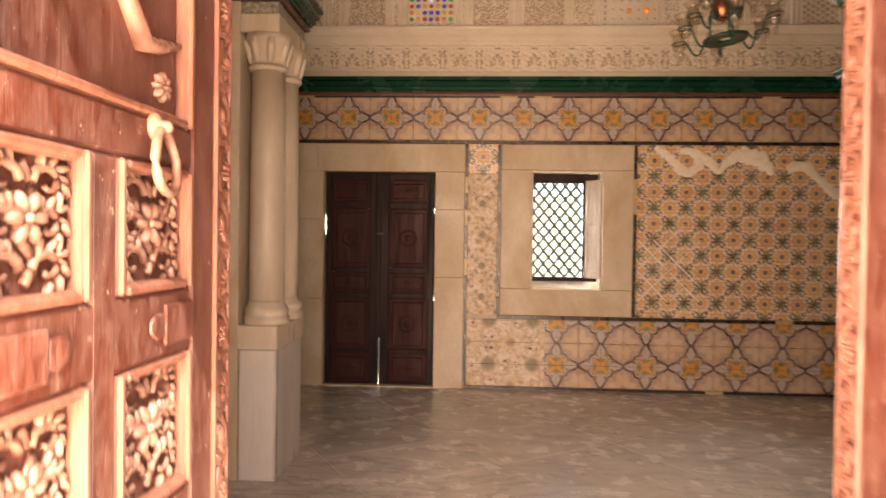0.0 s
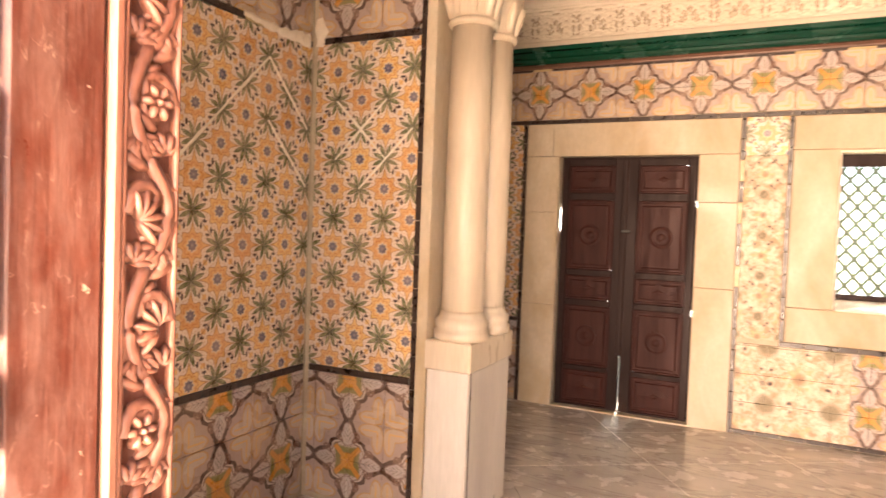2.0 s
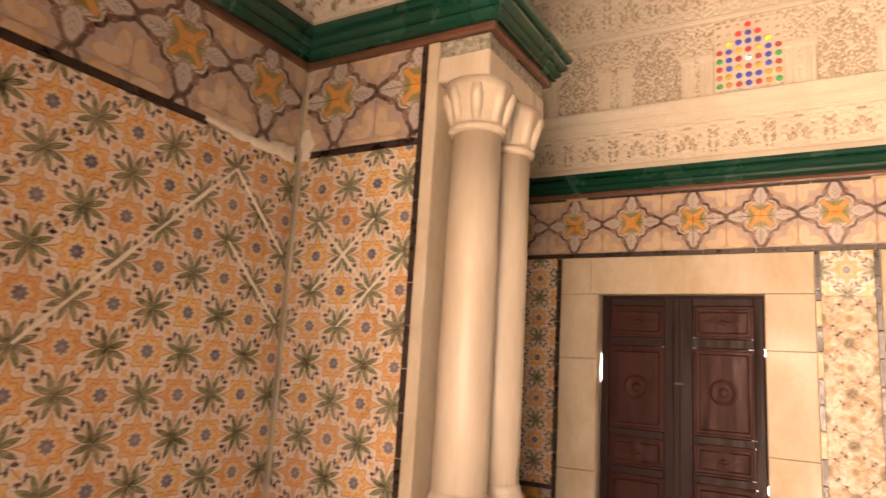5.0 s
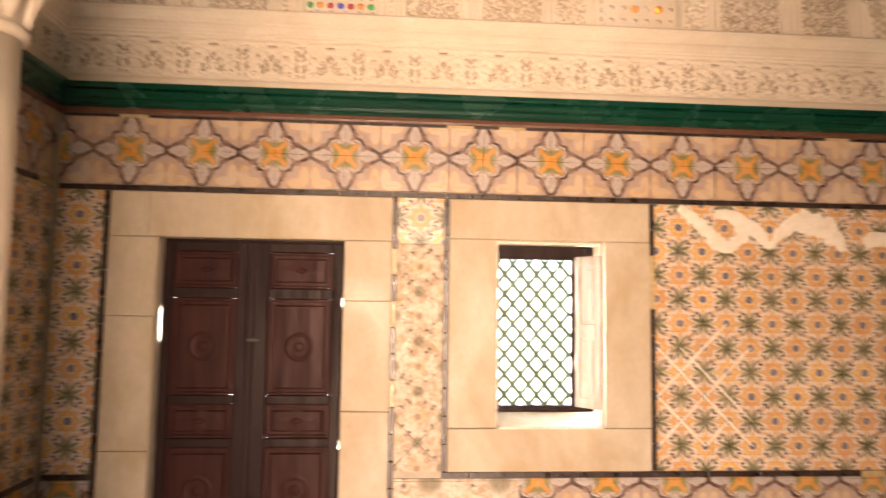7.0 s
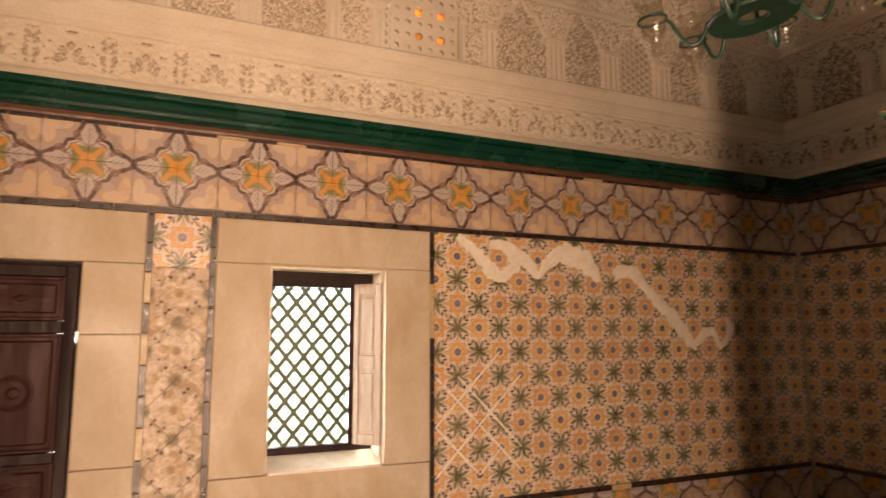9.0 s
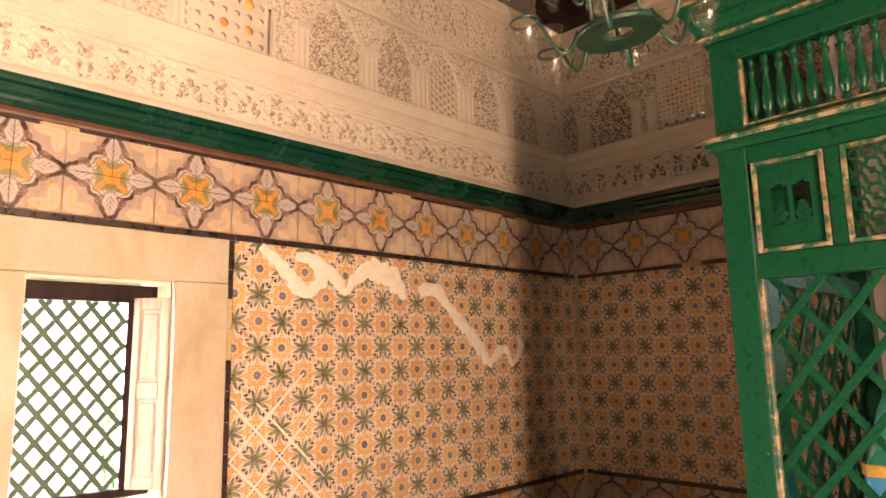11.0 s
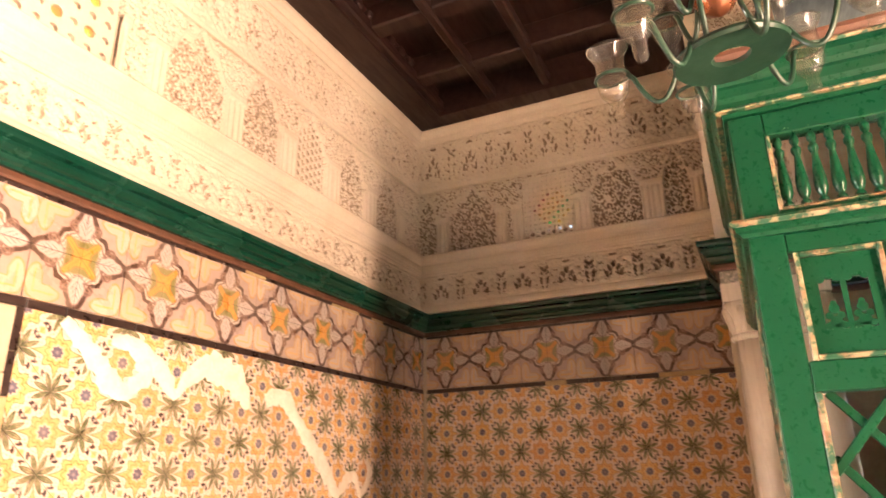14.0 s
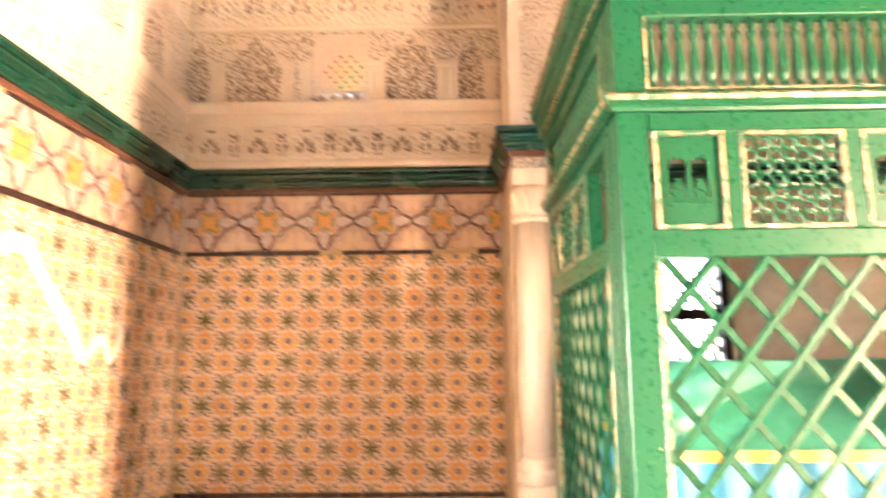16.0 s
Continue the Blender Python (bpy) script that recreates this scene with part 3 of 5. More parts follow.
def border(m, u0, u1, v0, v1, parent, lift=0.001, missing=0.0):
    """A row of narrow dark strip tiles along the longer way."""
    along_u = (u1 - u0) > (v1 - v0)
    length = (u1 - u0) if along_u else (v1 - v0)
    n = max(1, round(length / 0.155))
    for i in range(n):
        a, b = length * i / n + 0.002, length * (i + 1) / n - 0.002
        wide = (v1 - v0) if along_u else (u1 - u0)
        k = ("border", along_u, round(b - a, 3), round(wide, 3))
        pale = trng.random() < missing
        if k not in meshes:
            poly = [(0, 0), (b - a, 0), (b - a, wide), (0, wide)] if along_u else [(0, 0), (wide, 0), (wide, b - a), (0, b - a)]
            meshes[k] = [plate("border_tile", poly, BACK + 0.001, 0.003, mt) for mt in (BORDER, BORDER_PALE)]
        piece("border_tile", meshes[k][pale], jitter(m, u0 + (a if along_u else 0), v0 + (0 if along_u else a), lift), parent)


DADO0, DADO1 = 0.034, 0.655          # plinth band of tiles
FIELD0, FIELD1 = 0.69, 2.262          # main field
FR0, FR1 = 2.296, 2.697              # upper band

# ---- mouldings that run round the room ----
ring_low = [(XW, YS), (XW, WB0), (-1.187, WB0), (-1.187, WB1 + 0.03), (XW, WB1 + 0.03), (XW, NY), (XE, NY), (XE, EB1 + 0.01), (3.69, EB1 + 0.01), (3.69, EB0), (XE, EB0), (XE, YS)]
XU = XE - 0.08                       # the stucco of the east wall stands further out
ring_up = [(XW, YS), (XW, WB0), (-1.317, WB0), (-1.317, WB1), (XW, WB1), (XW, NY), (XU, NY), (XU, EB1 + 0.004)]
cornice = tagged(part("cornice", sweep(bmesh.new(), ring_low, [(-0.01, 2.736), (0.03, 2.736), (0.03, 2.749), (0.042, 2.756), (0.05, 2.771), (0.046, 2.782), (0.058, 2.789), (0.07, 2.804), (0.07, 2.818), (0.06, 2.824), (0.078, 2.832), (0.086, 2.844), (0.086, 2.862), (-0.01, 2.862)]), CORNICE), "dark green glossy moulded cornice round the room", "cornice", kind="structure")
trim = tagged(part("trim", sweep(bmesh.new(), ring_low, [(-0.01, 2.702), (0.012, 2.702), (0.016, 2.714), (0.012, 2.7355), (-0.01, 2.7355)]), BROWN), "thin red-brown strip below the green cornice", "trim", kind="structure")
stucco_shelf = tagged(part("stucco_shelf", sweep(bmesh.new(), ring_up, [(-0.02, 3.167), (0.012, 3.167), (0.022, 3.177), (0.022, 3.187), (0.03, 3.194), (0.036, 3.257), (0.05, 3.267), (0.075, 3.297), (0.08, 3.317), (0.07, 3.328), (-0.02, 3.334)]), STUCCO), "plain projecting stucco ledge under blind arches", "moulding", kind="structure")
stucco_rail = tagged(part("stucco_rail", sweep(bmesh.new(), ring_up, [(-0.02, 3.878), (0.02, 3.878), (0.028, 3.888), (0.028, 3.908), (0.018, 3.918), (-0.02, 3.918)]), STUCCO), "narrow stucco moulding above the blind arches", "moulding", kind="structure")
stucco_crown = tagged(part("stucco_crown", sweep(bmesh.new(), ring_up, [(-0.02, 4.325), (0.014, 4.325), (0.02, 4.34), (0.03, 4.36), (0.03, 4.375), (0.05, 4.395), (0.06, 4.425), (0.06, CEIL), (-0.02, CEIL)]), STUCCO), "stucco crown moulding below the ceiling", "moulding", kind="structure")
stucco_foot = tagged(part("stucco_foot", sweep(bmesh.new(), ring_up, [(-0.02, 2.863), (0.045, 2.863), (0.04, 2.889), (0.03, 2.909), (0.018, 2.924), (-0.02, 2.929)]), STUCCO), "plain stucco fillet above the green cornice", "moulding", kind="structure")


# ---- carved stucco, as real relief ----
def smooth01(x, a, b):
    t = np.clip((x - a) / (b - a), 0, 1)
    return t * t * (3 - 2 * t)


def ell(u, v, cu, cv, a, b, turn):
    c, s = math.cos(turn), math.sin(turn)
    x, y = c * (u - cu) + s * (v - cv), -s * (u - cu) + c * (v - cv)
    return np.sqrt((x / a) ** 2 + (y / b) ** 2)


def h_palmettes(u, v):
    """Alternating lotus buds and palmettes, their petals cut into the ground; v from 0 to 1."""
    per = 0.168
    k = np.floor(u / per)
    x = (u / per - k - 0.5) * per
    odd = (k % 2 == 0)
    y = v * 0.25
    ax = np.abs(x)
    cut = np.zeros_like(u)
    for cx, cy, a, b, t in ((0.0, 0.145, 0.015, 0.020, 0), (0.030, 0.125, 0.011, 0.024, -0.6), (0.052, 0.085, 0.010, 0.026, -0.35), (0.022, 0.080, 0.008, 0.016, 0.5), (0.0, 0.215, 0.030, 0.008, 0)):
        cut = np.maximum(cut, np.where(odd, 1 - smooth01(ell(ax, y, cx, cy, a, b, t), 0.7, 1.15), 0))
    for cx, cy, a, b, t in ((0.018, 0.185, 0.009, 0.02, -0.7), (0.022, 0.150, 0.008, 0.018, -0.7), (0.024, 0.115, 0.007, 0.018, -0.6), (0.022, 0.08, 0.007, 0.018, -0.5), (0.018, 0.05, 0.006, 0.014, -0.4)):
        cut = np.maximum(cut, np.where(odd, 0, 1 - smooth01(ell(ax, y, cx, cy, a, b, t), 0.7, 1.15)))
    curl = np.cos(95 * np.sqrt((ax - 0.095) ** 2 + (y - 0.13) ** 2)) * np.cos(y * 40)
    vine = np.sin(140 * ax + 9 * np.sin(y * 38)) * np.sin(y * 150 + 3 * np.sin(ax * 70))
    pits = smooth01(vine, 0.35, 0.6) * (1 - smooth01(cut, 0.0, 0.3)) * (y > 0.02) * (y < 0.225)
    return 0.006 + 0.007 * curl - 0.036 * cut - 0.018 * pits


def h_lace(u, v, f=1.0):
    """Interlaced leaf scrolls."""
    w1, w2 = u + 0.012 * np.sin(52 * f * v + 1.3 * np.sin(23 * u)), v + 0.012 * np.sin(49 * f * u + 1.1 * np.sin(31 * v))
    a = np.sin(118 * f * w1) * np.sin(118 * f * w2) + 0.6 * np.sin(83 * f * (w1 + w2)) * np.sin(83 * f * (w1 - w2))
    return 0.024 * smooth01(a, -0.4, 0.05) - 0.024


def h_net(u, v):
    a = np.cos(150 * u) + np.cos(75 * u + 130 * v) + np.cos(75 * u - 130 * v)
    return -0.024 * smooth01(a, 0.3, 1.2)


def h_studs(u, v):
    a = np.cos(u * 330) * 0.5 + 0.5
    return 0.007 * a


def arch_zone(arches):
    """Blind arches on paired colonnettes; arches: rows of (middle, half width)."""
    def h(u, v):
        y = v * 0.5
        out = np.zeros_like(u)
        net = h_net(u, v * 0.5)
        lace = h_lace(u, v * 0.5, 1.35)
        out[:] = lace + 0.002
        for k, (c, w) in enumerate(arches):
            x = np.abs(u - c)
            top = 0.27 + 0.20 * (1 - np.clip(x / w, 0, 1)) ** 0.75 + 0.018 * np.cos(x / w * 3.5 * math.pi)
            opening = (x < w) & (y < top)
            rim = (x < w + 0.03) & (y < top + 0.035) & ~opening
            out = np.where(rim, 0.012, out)
            out = np.where(opening, (net if k % 3 == 2 else lace) - 0.004, out)
            col = (np.abs(x - w - 0.045) < 0.042) & (y < 0.27)
            flute = 0.006 * np.cos((x - w - 0.045) * 150)
            out = np.where(col, 0.020 + flute, out)
            cap = (np.abs(x - w - 0.045) < 0.05) & (y > 0.24) & (y < 0.285)
            out = np.where(cap, 0.030, out)
        return out
    return h


def relief(name, m, u0, u1, v0, v1, hfun, step, parent, base=0.0, label="", holes=(), deep=None):
    nu, nv = max(2, int(round((u1 - u0) / step))), max(2, int(round((v1 - v0) / step)))
    U, V = np.meshgrid(np.linspace(u0, u1, nu + 1), np.linspace(v0, v1, nv + 1))
    H = base + hfun(U, (V - v0) / (v1 - v0)) + 0.0012 * np.sin(U * 3.1 + V * 2.3)
    M = np.array(m)
    P = np.stack([U, V, H, np.ones_like(U)], -1).reshape(-1, 4) @ M.T
    idx = np.arange((nu + 1) * (nv + 1)).reshape(nv + 1, nu + 1)
    q = np.stack([idx[:-1, :-1], idx[:-1, 1:], idx[1:, 1:], idx[1:, :-1]], -1)
    keep = np.ones(q.shape[:2], bool)
    cu, cv = (U[:-1, :-1] + U[1:, 1:]) / 2, (V[:-1, :-1] + V[1:, 1:]) / 2
    for h in holes:
        keep &= ~((cu > h[0]) & (cu < h[1]) & (cv > h[2]) & (cv < h[3]))
    ob = raw(name, P[:, :3].tolist(), q[keep].tolist(), STUCCO, parent, True)
    # Faces lower than deep take the dark tone, putting recess shade into the colour.
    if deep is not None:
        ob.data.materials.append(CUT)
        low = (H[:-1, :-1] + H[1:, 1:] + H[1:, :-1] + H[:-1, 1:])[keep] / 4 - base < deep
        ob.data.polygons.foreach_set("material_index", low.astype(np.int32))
    if label:
        tagged(ob, label)
    return ob


def stucco_face(m, u0, u1, parent, arches, holes=(), step=0.0068):
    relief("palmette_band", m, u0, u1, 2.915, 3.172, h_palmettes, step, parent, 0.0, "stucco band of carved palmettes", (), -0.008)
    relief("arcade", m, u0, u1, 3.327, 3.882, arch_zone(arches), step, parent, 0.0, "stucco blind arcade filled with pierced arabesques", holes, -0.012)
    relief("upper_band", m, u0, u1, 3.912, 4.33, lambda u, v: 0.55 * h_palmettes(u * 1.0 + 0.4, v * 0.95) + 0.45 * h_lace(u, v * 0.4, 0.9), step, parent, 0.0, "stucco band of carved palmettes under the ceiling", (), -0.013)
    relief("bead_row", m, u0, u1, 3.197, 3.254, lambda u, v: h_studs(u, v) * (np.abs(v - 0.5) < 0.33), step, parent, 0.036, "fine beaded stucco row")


N_ARCH = [(-1.70, 0.16), (-1.13, 0.17), (-0.54, 0.21), (0.02, 0.16), (0.50, 0.18), (1.265, 0.225), (2.0, 0.20), (2.49, 0.16), (2.95, 0.16), (3.42, 0.16), (3.90, 0.17)]
E_ARCH = [(-6.08, 0.09), (-5.68, 0.20), (-5.065, 0.19), (-4.56, 0.18), (-4.13, 0.09)]
stucco_face(PN, XW, XE, wall_north, N_ARCH, [GLASS_1, GLASS_2])
PEU = plane(XU, 0, 0, -1)
stucco_face(PEU, -NY, -EB1, wall_east, E_ARCH, [GLASS_E])
stucco_face(PW, WB1, NY, wall_west, [(4.6, 0.17), (5.15, 0.2), (5.7, 0.17)], step=0.011)
stucco_face(PW, YS, WB0, wall_west, [(1.2 + 0.55 * i, 0.18) for i in range(5)], step=0.014)
stucco_face(PB, XW, -1.317, pier_west, [(-1.72, 0.2)], step=0.011)


def pier_panel(u, v):
    y = v * 1.2
    k = np.floor(y / 0.2)
    yy = (y / 0.2 - k - 0.5) * 0.2
    r = np.sqrt(u ** 2 + yy ** 2)
    ring = np.where(k % 2 == 0, 0.010 * (np.abs(r - 0.075) < 0.012) + h_net(u, y) * (r < 0.06) + h_lace(u, y) * (r > 0.09), h_lace(u, y, 1.2))
    frame_in = (np.abs(u) > 0.18) | (np.abs(np.abs(yy) - 0.1) < 0.008)
    return np.where(frame_in, 0.008, ring * 1.5)


PEEND = plane(3.81, (EB0 + EB1) / 2, 0, -1)
PWEND = plane(-1.317, (WB0 + WB1) / 2, 0, 1)
for m, par in ((PEEND, pier_east), (PWEND, pier_west)):
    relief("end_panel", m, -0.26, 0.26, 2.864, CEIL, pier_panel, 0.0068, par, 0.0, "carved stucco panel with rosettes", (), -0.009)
part("upper_core", boxes((-1.427, WB0 + 0.01, 2.864, -1.329, WB1 - 0.01, CEIL)), STUCCO, pier_west)
part("upper_core", boxes((3.822, EB0 + 0.01, 2.864, 3.92, EB1 - 0.01, CEIL)), STUCCO, pier_east)
relief("north_panel", plane(0, EB1, -1, 0), -XE, -3.81, 2.864, CEIL, lambda u, v: h_lace(u, v), 0.02, pier_east)
relief("north_panel", plane(0, WB1, -1, 0), 1.317, -XW, 2.9, CEIL, lambda u, v: h_lace(u, v), 0.02, pier_west)
relief("south_panel", plane(0, EB0, 1, 0), 3.81, XE, 2.864, CEIL, lambda u, v: h_lace(u, v), 0.02, pier_east)

# ---- ceiling of dark carved timber, with a beam from pier to pier ----
cb = boxes((XW - 0.4, YS - 0.45, CEIL + 0.25, XE + 0.4, NY + 0.42, CEIL + 0.4))
for x0, y0, x1, y1 in ((XW, NY - 0.30, XE, NY), (XE - 0.3, WB1, XE, NY - 0.3), (XW, WB1, XW + 0.3, NY - 0.3), (XW, WB0 - 0.1, XE, WB1), (XW, YS, XE, YS + 0.3)):
    box(cb, x0, y0, CEIL + 0.001, x1, y1, CEIL + 0.25)
for i in range(9):
    x = XW + 0.62 + i * 0.66
    box(cb, x - 0.07, YS + 0.3, CEIL + 0.06, x + 0.07, NY - 0.3, CEIL + 0.251, 0.012)
for i in range(3):
    y = NY - 0.30 - 0.45 * i
    box(cb, XW + 0.3, y - 0.05, CEIL + 0.03, XE - 0.3, y + 0.02, CEIL + 0.13, 0.015)
for i in range(40):
    x = XW + 0.35 + i * 0.145
    box(cb, x, NY - 0.36, CEIL + 0.13, x + 0.07, NY - 0.302, CEIL + 0.19, 0.012)
ceiling = tagged(part("ceiling", cb, CEILWOOD), "dark brown carved timber ceiling with coffers and beams", "ceiling", kind="structure")

# ---- stone dressings of the back door and window ----
def block(name, x0, z0, x1, z1, parent, proud=0.008, depth=0.05, mat=None, bev=0.004):
    return part(name, boxes((x0 + 0.001, NY - proud, z0 + 0.001, x1 - 0.001, NY - proud + depth, z1 - 0.001), bevel=bev), mat or STONE, parent)


def surround(name, label, blocks):
    t = tagged(new(name), label, "stone frame", kind="structure")
    for i, b in enumerate(blocks):
        block("stone", *b, t, 0.008 + 0.0015 * (i % 3))
    return t


surround("door_frame", "cream limestone surround of the back door", [(-1.79, 2.003, -1.569, 2.26), (-1.569, 2.003, -0.20, 2.26), (-1.79, 1.556, -1.517, 2.003), (-1.79, 0.815, -1.517, 1.556), (-1.79, 0, -1.517, 0.815), (-0.473, 1.655, -0.20, 2.003), (-0.473, 1.03, -0.20, 1.655), (-0.473, 0, -0.20, 1.03)])
surround("window_frame_stone", "cream limestone surround of the barred window", [(0.135, 2.026, 1.335, 2.26), (0.135, 0.938, 0.416, 2.026), (1.057, 0.938, 1.335, 2.026), (0.135, 0.692, 1.335, 0.936)])
# reveals of the openings
reveal = tagged(new("window_reveal"), "pale limewashed reveal of the window", "reveal", kind="structure")
for nm, r in (("cheek", (WIN[0] - 0.001, NY + 0.042, WIN[2], WIN[0] + 0.012, NY + 0.43, WIN[3])), ("cheek", (WIN[1] - 0.012, NY + 0.042, WIN[2], WIN[1] + 0.001, NY + 0.43, WIN[3])), ("head", (WIN[0] + 0.012, NY + 0.042, WIN[3] - 0.012, WIN[1] - 0.012, NY + 0.43, WIN[3] + 0.001))):
    part(nm, boxes(r, bevel=0.003), PLASTER, reveal)
# sill that slopes up to the frame
slope = bmesh.new()
rows = [[slope.verts.new((x, y, z)) for y, z in ((NY - 0.012, WIN[2] - 0.004), (NY - 0.012, WIN[2] + 0.008), (NY + 0.165, 1.0), (NY + 0.43, 1.0), (NY + 0.43, WIN[2] - 0.004))] for x in (WIN[0] + 0.012, WIN[1] - 0.012)]
slope.faces.new(rows[0])
slope.faces.new(rows[1][::-1])
for k in range(5):
    slope.faces.new((rows[0][k], rows[1][k], rows[1][(k + 1) % 5], rows[0][(k + 1) % 5]))
bmesh.ops.recalc_face_normals(slope, faces=slope.faces)
part("sill", slope, PLASTER, reveal, "worn limewashed sloping sill")

# ---- back door: two closed leaves of panelled dark wood ----
door_1 = tagged(new("door_1"), "closed dark red-brown double door with recessed panels", "door", kind="structure")
door_1.matrix_world = pose((DOOR[0] + DOOR[1]) / 2, NY + 0.06, 0)
for side in (-1, 1):
    w = (DOOR[1] - DOOR[0]) / 2
    lo, hi = (0.004, w - 0.012)
    leaf = bmesh.new()

    def bx(bm, a, z0, b, z1, y0, y1, bev=0.004):
        box(bm, min(a * side, b * side), y0, z0, max(a * side, b * side), y1, z1, bev)
    rows = [(0.03, 0.30), (0.34, 0.82), (0.87, 1.06), (1.11, 1.66), (1.72, 1.93)]
    a, b = lo + 0.085, hi - 0.055
    bx(leaf, lo, 0.012, a, 1.985, 0.0, 0.045)
    bx(leaf, b, 0.012, hi, 1.985, 0.0, 0.045)
    zs = [0.012] + [z for r in rows for z in r] + [1.985]
    for z0, z1 in zip(zs[::2], zs[1::2]):
        bx(leaf, a + 0.0005, z0, b - 0.0005, z1, 0.001, 0.044)
    leaf_ob = part("leaf", leaf, DOORWOOD, door_1)
    for k, (z0, z1) in enumerate(rows):
        pb = bmesh.new()
        bx(pb, a + 0.002, z0 + 0.002, b - 0.002, z1 - 0.002, 0.022, 0.032, 0.0)
        bx(pb, a + 0.035, z0 + 0.035, b - 0.035, z1 - 0.035, 0.012, 0.024, 0.008)
        for q in ((a, z0, a + 0.018, z1), (b - 0.018, z0, b, z1)):
            bx(pb, *q, 0.010, 0.0225, 0.004)
        for q in ((a + 0.018, z0, b - 0.018, z0 + 0.018), (a + 0.018, z1 - 0.018, b - 0.018, z1)):
            bx(pb, *q, 0.010, 0.0225, 0.004)
        mx, mz = (a + b) / 2 * side, (z0 + z1) / 2
        if z1 - z0 > 0.4:
            lathe(pb, [(0.085, 0.0), (0.085, 0.004), (0.07, 0.008), (0.055, 0.004), (0.03, 0.005), (0.02, 0.010), (0.0, 0.012)], (mx, 0.013, mz), 20, pose(0, 0, 0, 90))
        else:
            lathe(pb, [(0.10, 0.0), (0.10, 0.003), (0.03, 0.006), (0.02, 0.010), (0.0, 0.012)], (mx, 0.013, mz), 4, pose(0, 0, 0, 90) @ Matrix.Diagonal((1.3, 0.7, 1, 1)))
        part("panel", pb, DOORPANEL, leaf_ob, "red-tinged carved panel")
part("astragal", boxes((-0.03, -0.012, 0.45, 0.012, 0.0, 1.985), bevel=0.005), DOORWOOD, door_1)
part("latch", boxes((-0.02, -0.03, 1.415, 0.045, -0.012, 1.435), bevel=0.004), IRON, door_1, "small iron latch")
for x0, x1, z0, z1 in ((-0.60, -0.50, 0.0, 1.42), (-0.60, -0.50, 1.60, 2.02), (0.50, 0.60, 0.0, 0.80), (0.50, 0.60, 0.85, 1.62), (0.50, 0.60, 1.67, 2.02), (-0.4995, 0.4995, 1.96, 2.02)):
    part("door_lining", boxes((x0, 0.046, z0, x1, 0.09, z1)), DOORWOOD, door_1)
part("threshold", boxes((-0.66, -0.07, -0.01, 0.66, 0.12, 0.010), bevel=0.003), STONE, door_1, "worn pale stone threshold")

# ---- window: dark wooden frame, white lattice, open shutter ----
window_1 = tagged(new("window_1"), "small window with green iron lattice and open shutter", "window", kind="structure")
WY = NY + 0.20
for nm, r in (("head_rail", (WIN[0] + 0.013, WY - 0.03, 1.925, WIN[1] - 0.013, WY + 0.035, WIN[3] - 0.013)), ("sill_rail", (WIN[0] + 0.013, WY - 0.03, 1.003, WIN[1] - 0.013, WY + 0.035, 1.04)), ("stile", (WIN[0] + 0.013, WY - 0.02, 1.04, WIN[0] + 0.03, WY + 0.03, 1.925)), ("stile", (0.905, WY - 0.02, 1.04, 0.96, WY + 0.03, 1.925))):
    part(nm, boxes(r, bevel=0.004), DOORWOOD, window_1)
lat_w, lat_h = 0.905 - (WIN[0] + 0.03), 1.925 - 1.04
cell_w, cell_h = 0.099, 0.122
bars = []
for k in range(-12, 14):
    for sgn in (1, -1):
        # a line x = x0 + sgn * t, cut to the frame
        seg = []
        for i in range(0, 241):
            z = lat_h * i / 240
            x = k * cell_w + sgn * z / cell_h * cell_w
            if 0 <= x <= lat_w:
                seg.append((x, z))
        if len(seg) > 3:
            bars.append((seg[0], seg[-1], sgn))
for (x0, z0), (x1, z1), sgn in bars:
    bm = bmesh.new()
    L = math.hypot(x1 - x0, z1 - z0)
    box(bm, 0, -0.006 + 0.008 * (sgn > 0), -0.0125, L, 0.0015 + 0.008 * (sgn > 0), 0.0125, 0.002)
    bar = part("lattice_bar", bm, LATTICE, window_1)
    bar.matrix_world = Matrix.Translation((WIN[0] + 0.03 + x0, WY, 1.04 + z0)) @ pose(0, 0, 0, 0, -math.degrees(math.atan2(z1 - z0, x1 - x0)), 0)
shutter = bmesh.new()
box(shutter, 0.0, 0.0, 0.0, 0.035, 0.025, 0.91, 0.004)
box(shutter, 0.145, 0.0, 0.0, 0.185, 0.025, 0.91, 0.004)
for z0, z1 in ((0.0, 0.06), (0.42, 0.50), (0.85, 0.91)):
    box(shutter, 0.0355, 0.001, z0, 0.1445, 0.024, z1, 0.003)
for z0, z1 in ((0.06, 0.42), (0.50, 0.85)):
    box(shutter, 0.0355, 0.008, z0, 0.1445, 0.016, z1)
    box(shutter, 0.05, 0.003, z0 + 0.02, 0.13, 0.0085, z1 - 0.02, 0.003)
sh = part("shutter", shutter, WHITEWOOD, window_1, "white-painted panelled shutter standing open")
sh.matrix_world = pose(0.925, WY - 0.035, 1.035, 0, 0, -50)

